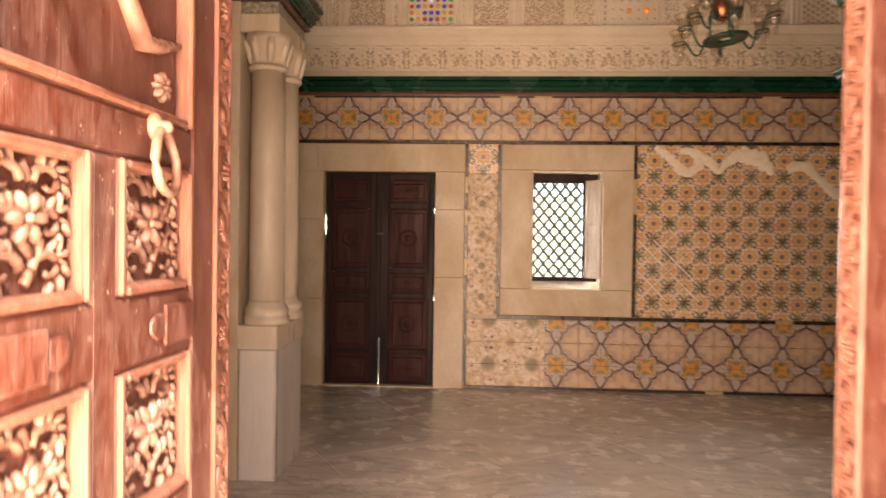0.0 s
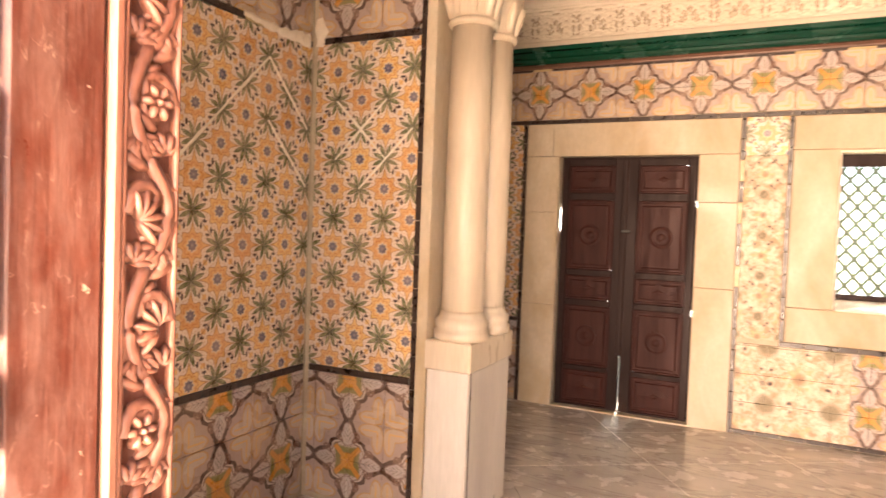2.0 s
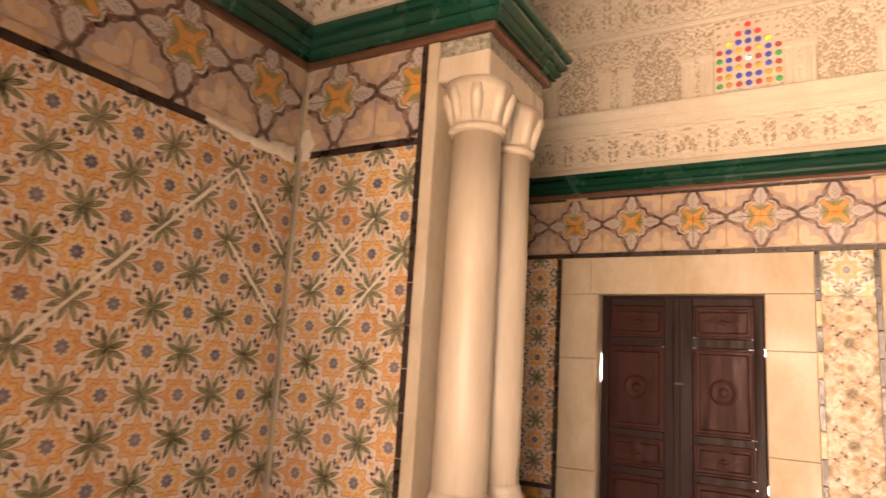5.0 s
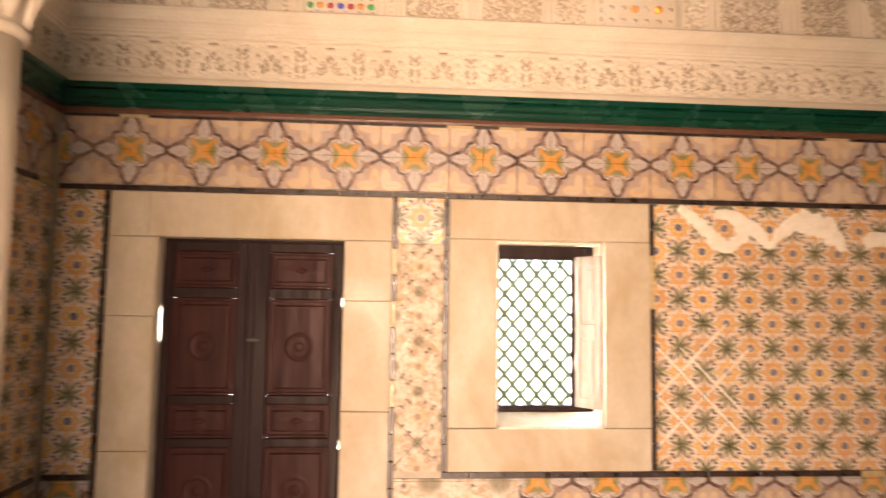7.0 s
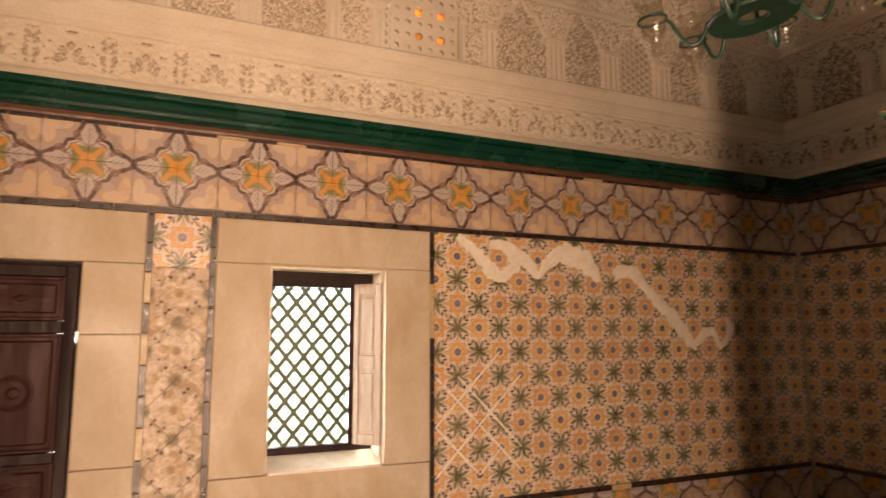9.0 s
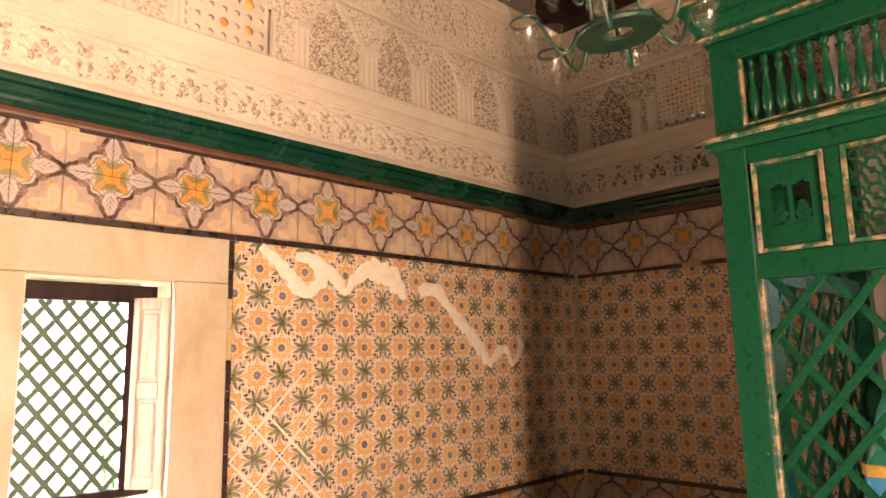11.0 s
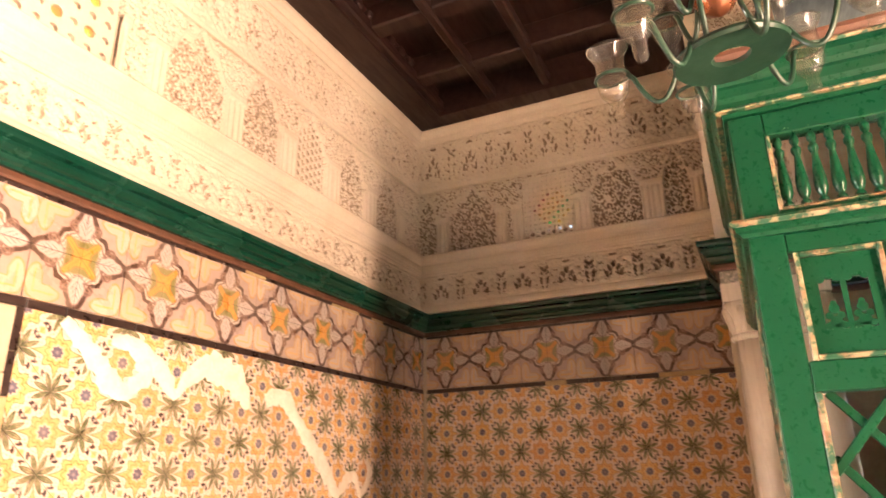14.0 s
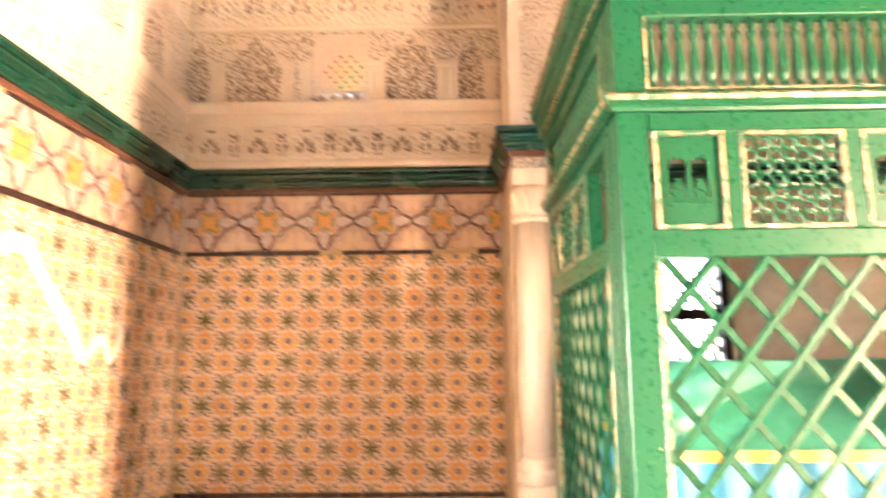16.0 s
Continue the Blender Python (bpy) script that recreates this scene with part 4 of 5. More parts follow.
# ---- column pairs on their plinths ----
def column_parts(t, x, y, cols):
    """Two columns on one marble plinth, at x and the rows of y given."""
    for cy in cols:
        part("base", lathe(bmesh.new(), [(0.128, 0.885), (0.13, 0.90), (0.13, 0.925), (0.118, 0.935), (0.124, 0.95), (0.124, 0.975), (0.112, 0.985), (0.106, 1.0), (0.1, 1.02)], (x, cy, 0), 28), COLUMN, t, "turned marble column base", True)
        part("shaft", lathe(bmesh.new(), [(0.1, 1.02), (0.1005, 1.4), (0.098, 1.9), (0.093, 2.325)], (x, cy, 0), 28), COLUMN, t, "smooth marble column shaft", True)
        part("necking", lathe(bmesh.new(), [(0.093, 2.325), (0.108, 2.33), (0.114, 2.342), (0.108, 2.356), (0.096, 2.362)], (x, cy, 0), 28), COLUMN, t, "", True)
        cap = part("capital", lathe(bmesh.new(), [(0.094, 2.36), (0.101, 2.40), (0.110, 2.45), (0.128, 2.495), (0.132, 2.53)], (x, cy, 0), 28), COLUMN, t, "marble capital of broad plain leaves", True)
        for k in range(8):
            a = k * math.tau / 8 + math.pi / 8
            ca, sa = math.cos(a), math.sin(a)
            pts = [(x + r * ca, cy + r * sa, z) for r, z in ((0.094, 2.37), (0.102, 2.41), (0.114, 2.455), (0.134, 2.495), (0.143, 2.488))]
            part("capital_leaf", tube(bmesh.new(), pts, [0.016, 0.022, 0.025, 0.019, 0.010], 8), COLUMN, cap, "", True)


def column_pair(name, x, ys, x0, x1, y0, y1, label):
    t = thing(name, (x, (y0 + y1) / 2, 0), label, "column pair", "marble columns on the piers")
    inv = t.matrix_world.inverted()
    rows = []
    part("plinth", boxes((x0, y0, 0, x1, y1, 0.745), bevel=0.006), PLINTH, t, "grey-white marble plinth slabs")
    part("plinth_joint", boxes((x1 - 0.004, y0 + 0.028, 0.03, x1 + 0.0015, y0 + 0.036, 0.74)), BORDER, t, "dark open joint")
    part("plinth_cap", boxes((x0 - 0.012, y0 - 0.012, 0.745, x1 + 0.012, y1 + 0.012, 0.885), bevel=0.008), COLUMN, t)
    column_parts(t, x, 0, ys)
    part("impost", boxes((x0 - 0.005, y0 - 0.005, 2.53, x1 + 0.005, y1 + 0.005, 2.635), bevel=0.006), COLUMN, t, "square marble impost block")
    part("tiled_strip", boxes((x0, y0, 2.635, x1, y1, 2.7015), bevel=0.003), MOSAIC, t, "black and white patterned strip")
    for o in t.children:
        o.matrix_parent_inverse = inv
    return t


column_pair("column_pair", -1.287, (3.82, 4.10), -1.412, -1.20, 3.715, 4.25, "pair of cream marble columns on a tall plinth")
column_pair("column_pair", 3.795, (3.54, 3.81), 3.695, 3.91, 3.42, 3.93, "pair of shaded marble columns beside the green screen")
for par, y0, y1, x0, x1 in ((pier_west, WB0 - 0.006, WB1 - 0.02, -1.467, -1.414), (pier_east, EB0 + 0.02, EB1 + 0.006, 3.911, 3.96)):
    part("slab", boxes((x0, y0, 0, x1, y1, 2.7015), bevel=0.004), STONE, par, "cream stone corner slab")

# ---- entrance doors: tall carved leaves swung into the room ----
def flower(bm, cx, cz, r, n=7, y=0.0, thick=0.012):
    for k in range(n):
        a = k * math.tau / n
        m = Matrix.Translation((cx + r * 0.55 * math.cos(a), y, cz + r * 0.55 * math.sin(a))) @ pose(0, 0, 0, 0, -math.degrees(a), 0) @ Matrix.Diagonal((r * 0.42, thick, r * 0.24, 1))
        bmesh.ops.create_icosphere(bm, subdivisions=2, radius=1.0, matrix=m)
    bmesh.ops.create_icosphere(bm, subdivisions=2, radius=1.0, matrix=Matrix.Translation((cx, y, cz)) @ Matrix.Diagonal((r * 0.22, thick * 1.2, r * 0.22, 1)))


def foliage(bm, x0, z0, x1, z1, y, seed):
    """A carved spray: a stem with curling lobes that fills a panel."""
    g = random.Random(seed)
    w, h = x1 - x0, z1 - z0
    tube(bm, [(x0 + w * (0.5 + 0.10 * math.sin(i * 1.1)), y, z0 + h * (0.05 + 0.9 * i / 9)) for i in range(10)], 0.008, 7)
    rows = max(3, int(h / 0.062))
    for i in range(rows):
        z = z0 + h * (i + 0.5) / rows
        for sx in (-1, 1):
            # a branch that curls over, with leaves fanning from its back
            r0, cx = w * 0.19, x0 + w * (0.5 + sx * 0.25)
            tube(bm, [(cx - sx * r0 * (1 - 0.07 * q) * math.cos(q * 0.6), y - 0.003, z + r0 * 0.75 * (1 - 0.07 * q) * math.sin(q * 0.6)) for q in range(10)], [0.008 - 0.0004 * q for q in range(10)], 6)
            for k in range(7):
                a = sx * (-20 + 32 * k + g.uniform(-8, 8))
                ca = radians(a)
                rr = r0 * g.uniform(0.95, 1.2)
                m = Matrix.Translation((cx + rr * math.sin(ca), y - 0.002 * (k % 3), z + rr * 0.85 * math.cos(ca))) @ pose(0, 0, 0, 0, a + sx * 35, 0) @ Matrix.Diagonal((0.0062, 0.011, 0.0175, 1))
                bmesh.ops.create_icosphere(bm, subdivisions=1, radius=1.0, matrix=m)
    flower(bm, (x0 + x1) / 2, z0 + h * 0.55, min(w, h) * 0.24, 6, y - 0.004)


def scroll_strip(bm, x, z0, z1, y):
    """A running scroll of thick stems, curled leaves and rosettes, in deep relief."""
    per = 0.118
    n = int((z1 - z0) / per)
    for i in range(n):
        zc = z0 + per * (i + 0.5)
        sg = 1 if i % 2 else -1
        tube(bm, [(x + sg * 0.024 * math.sin(q * math.pi / 12), y - 0.004 * math.sin(q * math.pi / 12), zc - per / 2 + per * q / 12) for q in range(13)], 0.0085, 7)
        # volute that curls back into the bend
        tube(bm, [(x - sg * (0.003 + (0.026 - 0.0018 * q) * math.cos(q * 0.55)), y - 0.003, zc + (0.036 - 0.002 * q) * math.sin(q * 0.55)) for q in range(11)], [0.0085 - 0.0004 * q for q in range(11)], 7)
        if i % 3 == 0:
            flower(bm, x - sg * 0.006, zc + 0.002, 0.022, 6, y - 0.004, 0.011)
        else:
            for k in range(6):
                a = sg * (-75 + 30 * k)
                ca = radians(a)
                m = Matrix.Translation((x - sg * 0.014 + 0.017 * math.sin(ca + 1.1 * sg), y - 0.003, zc - 0.008 + 0.019 * math.cos(ca + 1.1 * sg))) @ pose(0, 0, 0, 0, a + sg * 63, 0) @ Matrix.Diagonal((0.0052, 0.012, 0.0185, 1))
                bmesh.ops.create_icosphere(bm, subdivisions=2, radius=1.0, matrix=m)
        # long leaf that follows the outside of the bend
        tube(bm, [(x + sg * (0.022 + 0.010 * math.sin(q * math.pi / 8)), y - 0.001, zc - 0.045 + 0.09 * q / 8) for q in range(9)], [0.003, 0.006, 0.008, 0.009, 0.009, 0.008, 0.007, 0.005, 0.003], 6)
        # fans of leaves that fill the corners on both sides of the stem
        for fx, fz, turn in ((x - sg * 0.020, zc - per * 0.46, 0), (x + sg * 0.014, zc - per * 0.30, 180), (x + sg * 0.012, zc + per * 0.26, 150)):
            for k in range(5):
                a = turn + (k - 2) * 34 + sg * 18
                ca = radians(a)
                m = Matrix.Translation((fx + 0.015 * math.sin(ca), y - 0.001 * (k % 2), fz + 0.015 * math.cos(ca))) @ pose(0, 0, 0, 0, a, 0) @ Matrix.Diagonal((0.0058, 0.011, 0.0145, 1))
                bmesh.ops.create_icosphere(bm, subdivisions=1, radius=1.0, matrix=m)
        for k in range(4):
            a = radians(35 + k * 36)
            m = Matrix.Translation((x + sg * 0.020 * math.cos(a) * 1.1, y, zc + per * 0.5 * (k - 1.5) / 1.6)) @ pose(0, 0, 0, 0, sg * (25 + 30 * k), 0) @ Matrix.Diagonal((0.0075, 0.010, 0.021, 1))
            bmesh.ops.create_icosphere(bm, subdivisions=2, radius=1.0, matrix=m)


def entrance_leaf(name, label):
    """A leaf 0.80 wide and 2.7 high; local x runs from hinge to free edge, its show face looks to -y."""
    t = thing(name, (0, 0, 0), label, "door", "entrance door leaves")
    W, H, y0, y1 = 0.835, 2.70, 0.0, 0.05
    cols = [(0.09, 0.315), (0.385, 0.645)]
    rails = [(0.02, 0.13), (0.45, 0.53), (0.80, 0.90), (1.165, 1.285), (1.515, 1.592), (2.55, 2.70)]
    panels = [(0.13, 0.45), (0.53, 0.80), (0.90, 1.165), (1.285, 1.515)]
    part("hinge_stile", boxes((0.0, y0, 0.02, 0.09, y1, H), bevel=0.006), LEAFWOOD, t)
    part("meeting_stile", boxes((0.645, y0, 0.02, 0.745, y1, H), bevel=0.006), LEAFWOOD, t)
    part("middle_stile", boxes((0.315, y0 + 0.001, 0.13, 0.385, y1 - 0.001, 1.515), bevel=0.008), LEAFWOOD, t)
    for z0, z1 in rails:
        part("rail", boxes((0.0905, y0 + 0.0015, z0, 0.6445, y1 - 0.0015, z1), bevel=0.006), LEAFWOOD, t)

    def framed(x0, z0, x1, z1, seed, big=False):
        p = part("panel", boxes((x0 + 0.001, y0 + 0.028, z0 + 0.001, x1 - 0.001, y0 + 0.04, z1 - 0.001)), LEAFWOOD, t)
        mb = bmesh.new()
        e = 0.022
        for q in ((x0, z0, x0 + e, z1), (x1 - e, z0, x1, z1), (x0 + e, z0, x1 - e, z0 + e), (x0 + e, z1 - e, x1 - e, z1)):
            box(mb, q[0], y0 + 0.004, q[1], q[2], y0 + 0.03, q[3], 0.006)
            box(mb, q[0] + 0.004, y0 - 0.005, q[1] + 0.004, q[2] - 0.004, y0 + 0.006, q[3] - 0.004, 0.004)
        part("panel_moulding", mb, LEAFEDGE, p, "rubbed pale moulding")
        cb2 = bmesh.new()
        if big:
            cx, cz = (x0 + x1) / 2, (z0 + z1) / 2
            pts = [(x0 + 0.03, z1 - 0.05), (x0 + 0.10, cz + 0.12), (cx - 0.04, cz - 0.06), (cx + 0.06, z0 + 0.20), (cx + 0.12, z0 + 0.13), (x1 - 0.10, z0 + 0.14), (x1 - 0.03, z0 + 0.16)]
            tube(cb2, [(a, y0 + 0.018, b) for a, b in pts], [0.012, 0.014, 0.015, 0.017, 0.02, 0.015, 0.008], 8)
            tube(cb2, [(x0 + 0.22, y0 + 0.02, z1 - 0.04), (cx + 0.06, y0 + 0.02, cz + 0.22), (x1 - 0.04, y0 + 0.02, cz + 0.04)], 0.010, 8)
            for fx, fz, fr in ((cx + 0.06, cz + 0.02, 0.06), (cx - 0.02, cz + 0.26, 0.055), (x0 + 0.09, z0 + 0.30, 0.05), (x1 - 0.08, z0 + 0.07, 0.03), (x1 - 0.07, cz + 0.16, 0.04)):
                flower(cb2, fx, fz, fr, 8, y0 + 0.024, 0.012)
            for k in range(7):
                m = Matrix.Translation((x0 + 0.06 + 0.03 * (k % 3), y0 + 0.022, cz + 0.02 + 0.045 * k)) @ pose(0, 0, 0, 0, 30 * k, 0) @ Matrix.Diagonal((0.012, 0.010, 0.026, 1))
                bmesh.ops.create_icosphere(cb2, subdivisions=1, radius=1.0, matrix=m)
        else:
            foliage(cb2, x0 + e + 0.004, z0 + e + 0.004, x1 - e - 0.004, z1 - e - 0.004, y0 + 0.024, seed)
        part("carving", cb2, CARVED, p, "dusty carved leaves and flowers in relief", True)

    for j, (z0, z1) in enumerate(panels):
        for i, (x0, x1) in enumerate(cols):
            framed(x0, z0, x1, z1, 10 * j + i)
    framed(0.09, 1.592, 0.645, 2.55, 99, True)
    # free edge: raised bead and carved scroll strip
    part("edge_bead", boxes((0.745, y0 - 0.006, 0.02, 0.762, y1, H), bevel=0.005), LEAFEDGE, t)
    strip = part("scroll_strip", boxes((0.762, y0 + 0.009, 0.02, W, y1 + 0.004, H), bevel=0.004), LEAFWOOD, t)
    sb = bmesh.new()
    scroll_strip(sb, 0.7985, 0.05, H - 0.05, y0 + 0.008)
    for rx in (0.765, W - 0.004):
        box(sb, rx - 0.003, y0 - 0.001, 0.02, rx + 0.004, y0 + 0.012, H, 0.002)
    part("scrollwork", sb, LEAFEDGE, strip, "carved running scroll of leaves and rosettes", True)
    # shaped iron strap on the rail
    for a, b, tip in ((0.53, 0.644, 0.50), (0.091, 0.215, 0.245)):
        lo_x, hi_x = min(a, tip), max(b, tip)
        sbm = boxes((a, y0 - 0.006, 1.187, b, y0 + 0.002, 1.262), bevel=0.004)
        box(sbm, min(tip, a if tip < a else b), y0 - 0.005, 1.202, max(tip, a if tip < a else b), y0 + 0.002, 1.247, 0.003)
        lathe(sbm, [(0.020, 0.0), (0.018, 0.004), (0.0, 0.006)], (tip, y0 - 0.001, 1.225), 12, pose(0, 0, 0, 90))
        part("strap", sbm, LEAFWOOD, t, "shaped iron strap painted red")
    kn = bmesh.new()
    tube(kn, [(0.495 + 0.036 * math.sin(q * math.tau / 20) * (1 - 0.25 * math.cos(q * math.tau / 20)), y0 - 0.022 + 0.006 * math.cos(q * math.tau / 20)  , 1.517 + 0.055 * math.cos(q * math.tau / 20)) for q in range(21)], 0.009, 8)
    lathe(kn, [(0.026, 0.0), (0.024, 0.008), (0.012, 0.014), (0.010, 0.03), (0.0, 0.034)], (0.495, y0, 1.577), 14, pose(0, 0, 0, 90))
    part("knocker", kn, CARVED, t, "worn metal ring knocker", True)
    return t


leaf_west = entrance_leaf("entrance_door_leaf", "open carved red wooden door leaf with floral panels")
leaf_west.matrix_world = LEAF_W
leaf_east = copy_thing(leaf_west, LEAF_E)
leaf_east.scale = (1, -1, 1)
# stone lining of the entrance
jamb = tagged(new("entrance_jamb"), "plain stone lining of the entrance doorway", "door frame", kind="structure")
for nm, r in (("post", (ENTRY[0] - 0.0, YS - 0.45, 0, ENTRY[0] + 0.04, YS + 0.01, 2.71)), ("post", (ENTRY[1] - 0.04, YS - 0.45, 0, ENTRY[1], YS + 0.01, 2.71)), ("lintel", (ENTRY[0], YS - 0.45, 2.711, ENTRY[1], YS + 0.01, 2.749))):
    part(nm, boxes(r, bevel=0.004), STONE, jamb)

# ---- green wooden screen round the tomb ----
SX, SY0, SY1, SXE = 1.897, 1.75, 3.79, 3.32      # front plane, south and north ends, back end


def baluster(bm, x, y, z0, h, n=8):
    rows = [(0.008, 0), (0.014, 0.03), (0.014, 0.07), (0.007, 0.10), (0.013, 0.14), (0.018, 0.22), (0.018, 0.34), (0.012, 0.55), (0.008, 0.70), (0.014, 0.76), (0.014, 0.81), (0.007, 0.85), (0.013, 0.90), (0.013, 0.96), (0.008, 1.0)]
    lathe(bm, [(r, z0 + f * h) for r, f in rows], (x, y, 0), n)


screen = thing("tomb_screen", ((SX + SXE) / 2, (SY0 + SY1) / 2, 0), "chipped green wooden openwork screen round a tomb", "wooden screen")
scr_inv = screen.matrix_world.inverted()
scr_parts = []


def sp(name, bm, mat, label="", smooth=False, parent=None):
    for v in bm.verts:          # storey heights of the joinery
        v.co.z = 1.859 + (v.co.z - 1.825) * 0.991 if v.co.z > 1.5 else v.co.z * 1.01
    o = part(name, bm, mat, parent or screen, label, smooth)
    if parent is None:
        o.matrix_parent_inverse = scr_inv
    return o


def face_frame(m, length, near):
    """One side of the screen on the plane m (u along it, v up, depth behind): posts, rails, panels, lattice, balusters."""
    def bar(name, u0, v0, u1, v1, d0, d1, mat=GREEN, bev=0.004, label=""):
        bm = box(bmesh.new(), u0, v0, -d1, u1, v1, -d0, bev)
        bm.transform(m)
        return sp(name, bm, mat, label)
    post = 0.092
    for u in (0.0, length - post):
        bar("post", u, 0.0, u + post, 2.648, 0.0, 0.09)
    bar("rail", post + 0.0005, 1.825, length - post - 0.0005, 1.905, 0.001, 0.06)
    bar("rail", post + 0.0005, 2.205, length - post - 0.0005, 2.262, 0.001, 0.06)
    bar("rail", post + 0.0005, 2.292, length - post - 0.0005, 2.335, 0.001, 0.06)
    bar("rail", post + 0.0005, 2.572, length - post - 0.0005, 2.648, 0.001, 0.06)
    bar("rail", post + 0.0005, 0.78, length - post - 0.0005, 0.90, 0.001, 0.06)
    bar("rail", post + 0.0005, 0.02, length - post - 0.0005, 0.14, 0.001, 0.06)
    bar("lower_panel", post + 0.0005, 0.14, length - post - 0.0005, 0.78, 0.02, 0.04)
    # pierced panels, narrow and wide in turn
    u, k = post + 0.012, 0
    while u < length - post - 0.16:
        w = (0.21, 0.31)[k % 2]
        if u + w > length - post:
            break
        bar("mullion", u + w, 1.9055, u + w + 0.045, 2.2045, 0.0015, 0.055)
        edge = bmesh.new()
        for q in ((u, 1.906, u + 0.014, 2.204), (u + w - 0.014, 1.906, u + w, 2.204), (u + 0.014, 1.906, u + w - 0.014, 1.92), (u + 0.014, 2.19, u + w - 0.014, 2.204)):
            box(edge, q[0], q[1], -0.012, q[2], q[3], 0.004, 0.003)
        edge.transform(m)
        pan = sp("panel_edge", edge, EDGE, "rubbed ochre panel moulding")
        pb = bmesh.new()
        a, b = u + 0.0145, u + w - 0.0145
        if k % 2 == 0:
            c1, c2 = a + (b - a) * 0.32, a + (b - a) * 0.68
            hw = 0.026
            for q in ((a, 1.9205, b, 1.985), (a, 2.13, b, 2.1895), (a, 1.985, c1 - hw, 2.13), (c1 + hw, 1.985, c2 - hw, 2.13), (c2 + hw, 1.985, b, 2.13)):
                box(pb, q[0], q[1], -0.022, q[2], q[3], -0.012)
            for c in (c1, c2):
                for du, dv, r in ((-0.02, 2.125, 0.012), (0.02, 2.125, 0.012), (0.0, 2.133, 0.012)):
                    lathe(pb, [(r, -0.0215), (r, -0.0125)], (c + du, dv, 0), 8)
                for du, dv, r in ((0, 2.055, 0.008), (0, 2.04, 0.014), (-0.014, 2.022, 0.010), (0.014, 2.022, 0.010), (0, 2.005, 0.016), (-0.018, 1.995, 0.010), (0.018, 1.995, 0.010), (0, 1.988, 0.012)):
                    lathe(pb, [(r, -0.0212), (r, -0.0128)], (c + du, dv, 0), 8)
        else:
            # open scrollwork
            nx, nz = 7, 7
            for i in range(nx):
                for j in range(nz):
                    cu, cv = a + (b - a) * (i + 0.5) / nx, 1.9205 + 0.269 * (j + 0.5) / nz
                    rr = (b - a) / nx * 0.56
                    turn0 = (i + j) % 2 * math.pi
                    pts = [(cu + rr * math.cos(turn0 + q * 0.75) * (1 - 0.05 * q), cv + rr * math.sin(turn0 + q * 0.75) * (1 - 0.05 * q), -0.017) for q in range(8)]
                    tube(pb, pts, 0.0052, 5)
        pb.transform(m)
        sp("pierced_panel", pb, GREEN, "pierced green panel", False, pan)
        u += w + 0.045
        k += 1
    # diagonal lattice between the rails
    L0, L1, Z0, Z1 = post + 0.012, length - post - 0.012, 0.90, 1.825
    for q in ((L0 - 0.012, Z0, L0 + 0.006, Z1), (L1 - 0.006, Z0, L1 + 0.012, Z1)):
        edge = box(bmesh.new(), q[0], q[1], -0.02, q[2], q[3], 0.003, 0.004)
        edge.transform(m)
        sp("lattice_edge", edge, EDGE, "rubbed pale lattice frame edge")
    pitch, rise = LAT_PITCH, LAT_RISE
    for s in (1, -1):
        for k in range(-14, 30):
            u0 = L0 + LAT_OFF + k * pitch
            seg = [(u0 + s * (Z1 - z) / rise * pitch, z) for z in np.linspace(Z0, Z1, 120)]
            seg = [q for q in seg if L0 <= q[0] <= L1]
            if len(seg) < 6:
                continue
            (ua, za), (ub, zb) = seg[0], seg[-1]
            ln = math.hypot(ub - ua, zb - za)
            bm = box(bmesh.new(), 0, -0.0115, -0.006, ln, 0.0115, 0.006, 0.002)
            bm.transform(m @ Matrix.Translation((ua, za, -0.022 - 0.0125 * (s > 0))) @ pose(0, 0, 0, 0, 0, math.degrees(math.atan2(zb - za, ub - ua))))
            sp("lattice_slat", bm, GREEN)
    # turned balusters above
    edge = bmesh.new()
    for q in ((post, 2.335, post + 0.012, 2.572), (length - post - 0.012, 2.335, length - post, 2.572), (post + 0.012, 2.335, length - post - 0.012, 2.343)):
        box(edge, q[0], q[1], -0.02, q[2], q[3], 0.002, 0.003)
    edge.transform(m)
    sp("baluster_edge", edge, EDGE)
    n = int((length - 2 * post - 0.02) / 0.0445)
    for i in range(n):
        bm = bmesh.new()
        baluster(bm, 0, 0, 0, 0.226, 8)
        bm.transform(m @ Matrix.Translation((post + 0.03 + i * 0.0445, 2.344, -0.03)) @ pose(0, 0, 0, -90))
        sp("baluster", bm, GREEN, "", True)


FW, FN = plane(SX, SY1, 0, -1), plane(SXE, SY1, -1, 0)
face_frame(FW, SY1 - SY0, True)
face_frame(FN, SXE - SX - 0.092, False)
ring_s = [(SXE, SY1), (SX, SY1), (SX, SY0), (SXE, SY0)]
sp("ledge", sweep(bmesh.new(), ring_s, [(-0.02, 2.262), (0.012, 2.262), (0.018, 2.272), (0.028, 2.278), (0.028, 2.2915), (-0.02, 2.2915)]), GREEN)
sp("ledge_edge", sweep(bmesh.new(), ring_s, [(-0.01, 2.2917), (0.034, 2.2917), (0.042, 2.302), (0.034, 2.312), (-0.01, 2.318)]), EDGE, "worn ochre nosing")
sp("crown", sweep(bmesh.new(), ring_s, [(-0.03, 2.6485), (0.010, 2.6485), (0.012, 2.6618), (0.028, 2.6652), (0.028, 2.6754), (0.029, 2.6890), (0.039, 2.7026), (0.048, 2.7264), (0.048, 2.7366), (0.061, 2.7502), (0.070, 2.7706), (0.070, 2.7910), (-0.03, 2.7910)]), GREEN, "stepped green crown moulding")
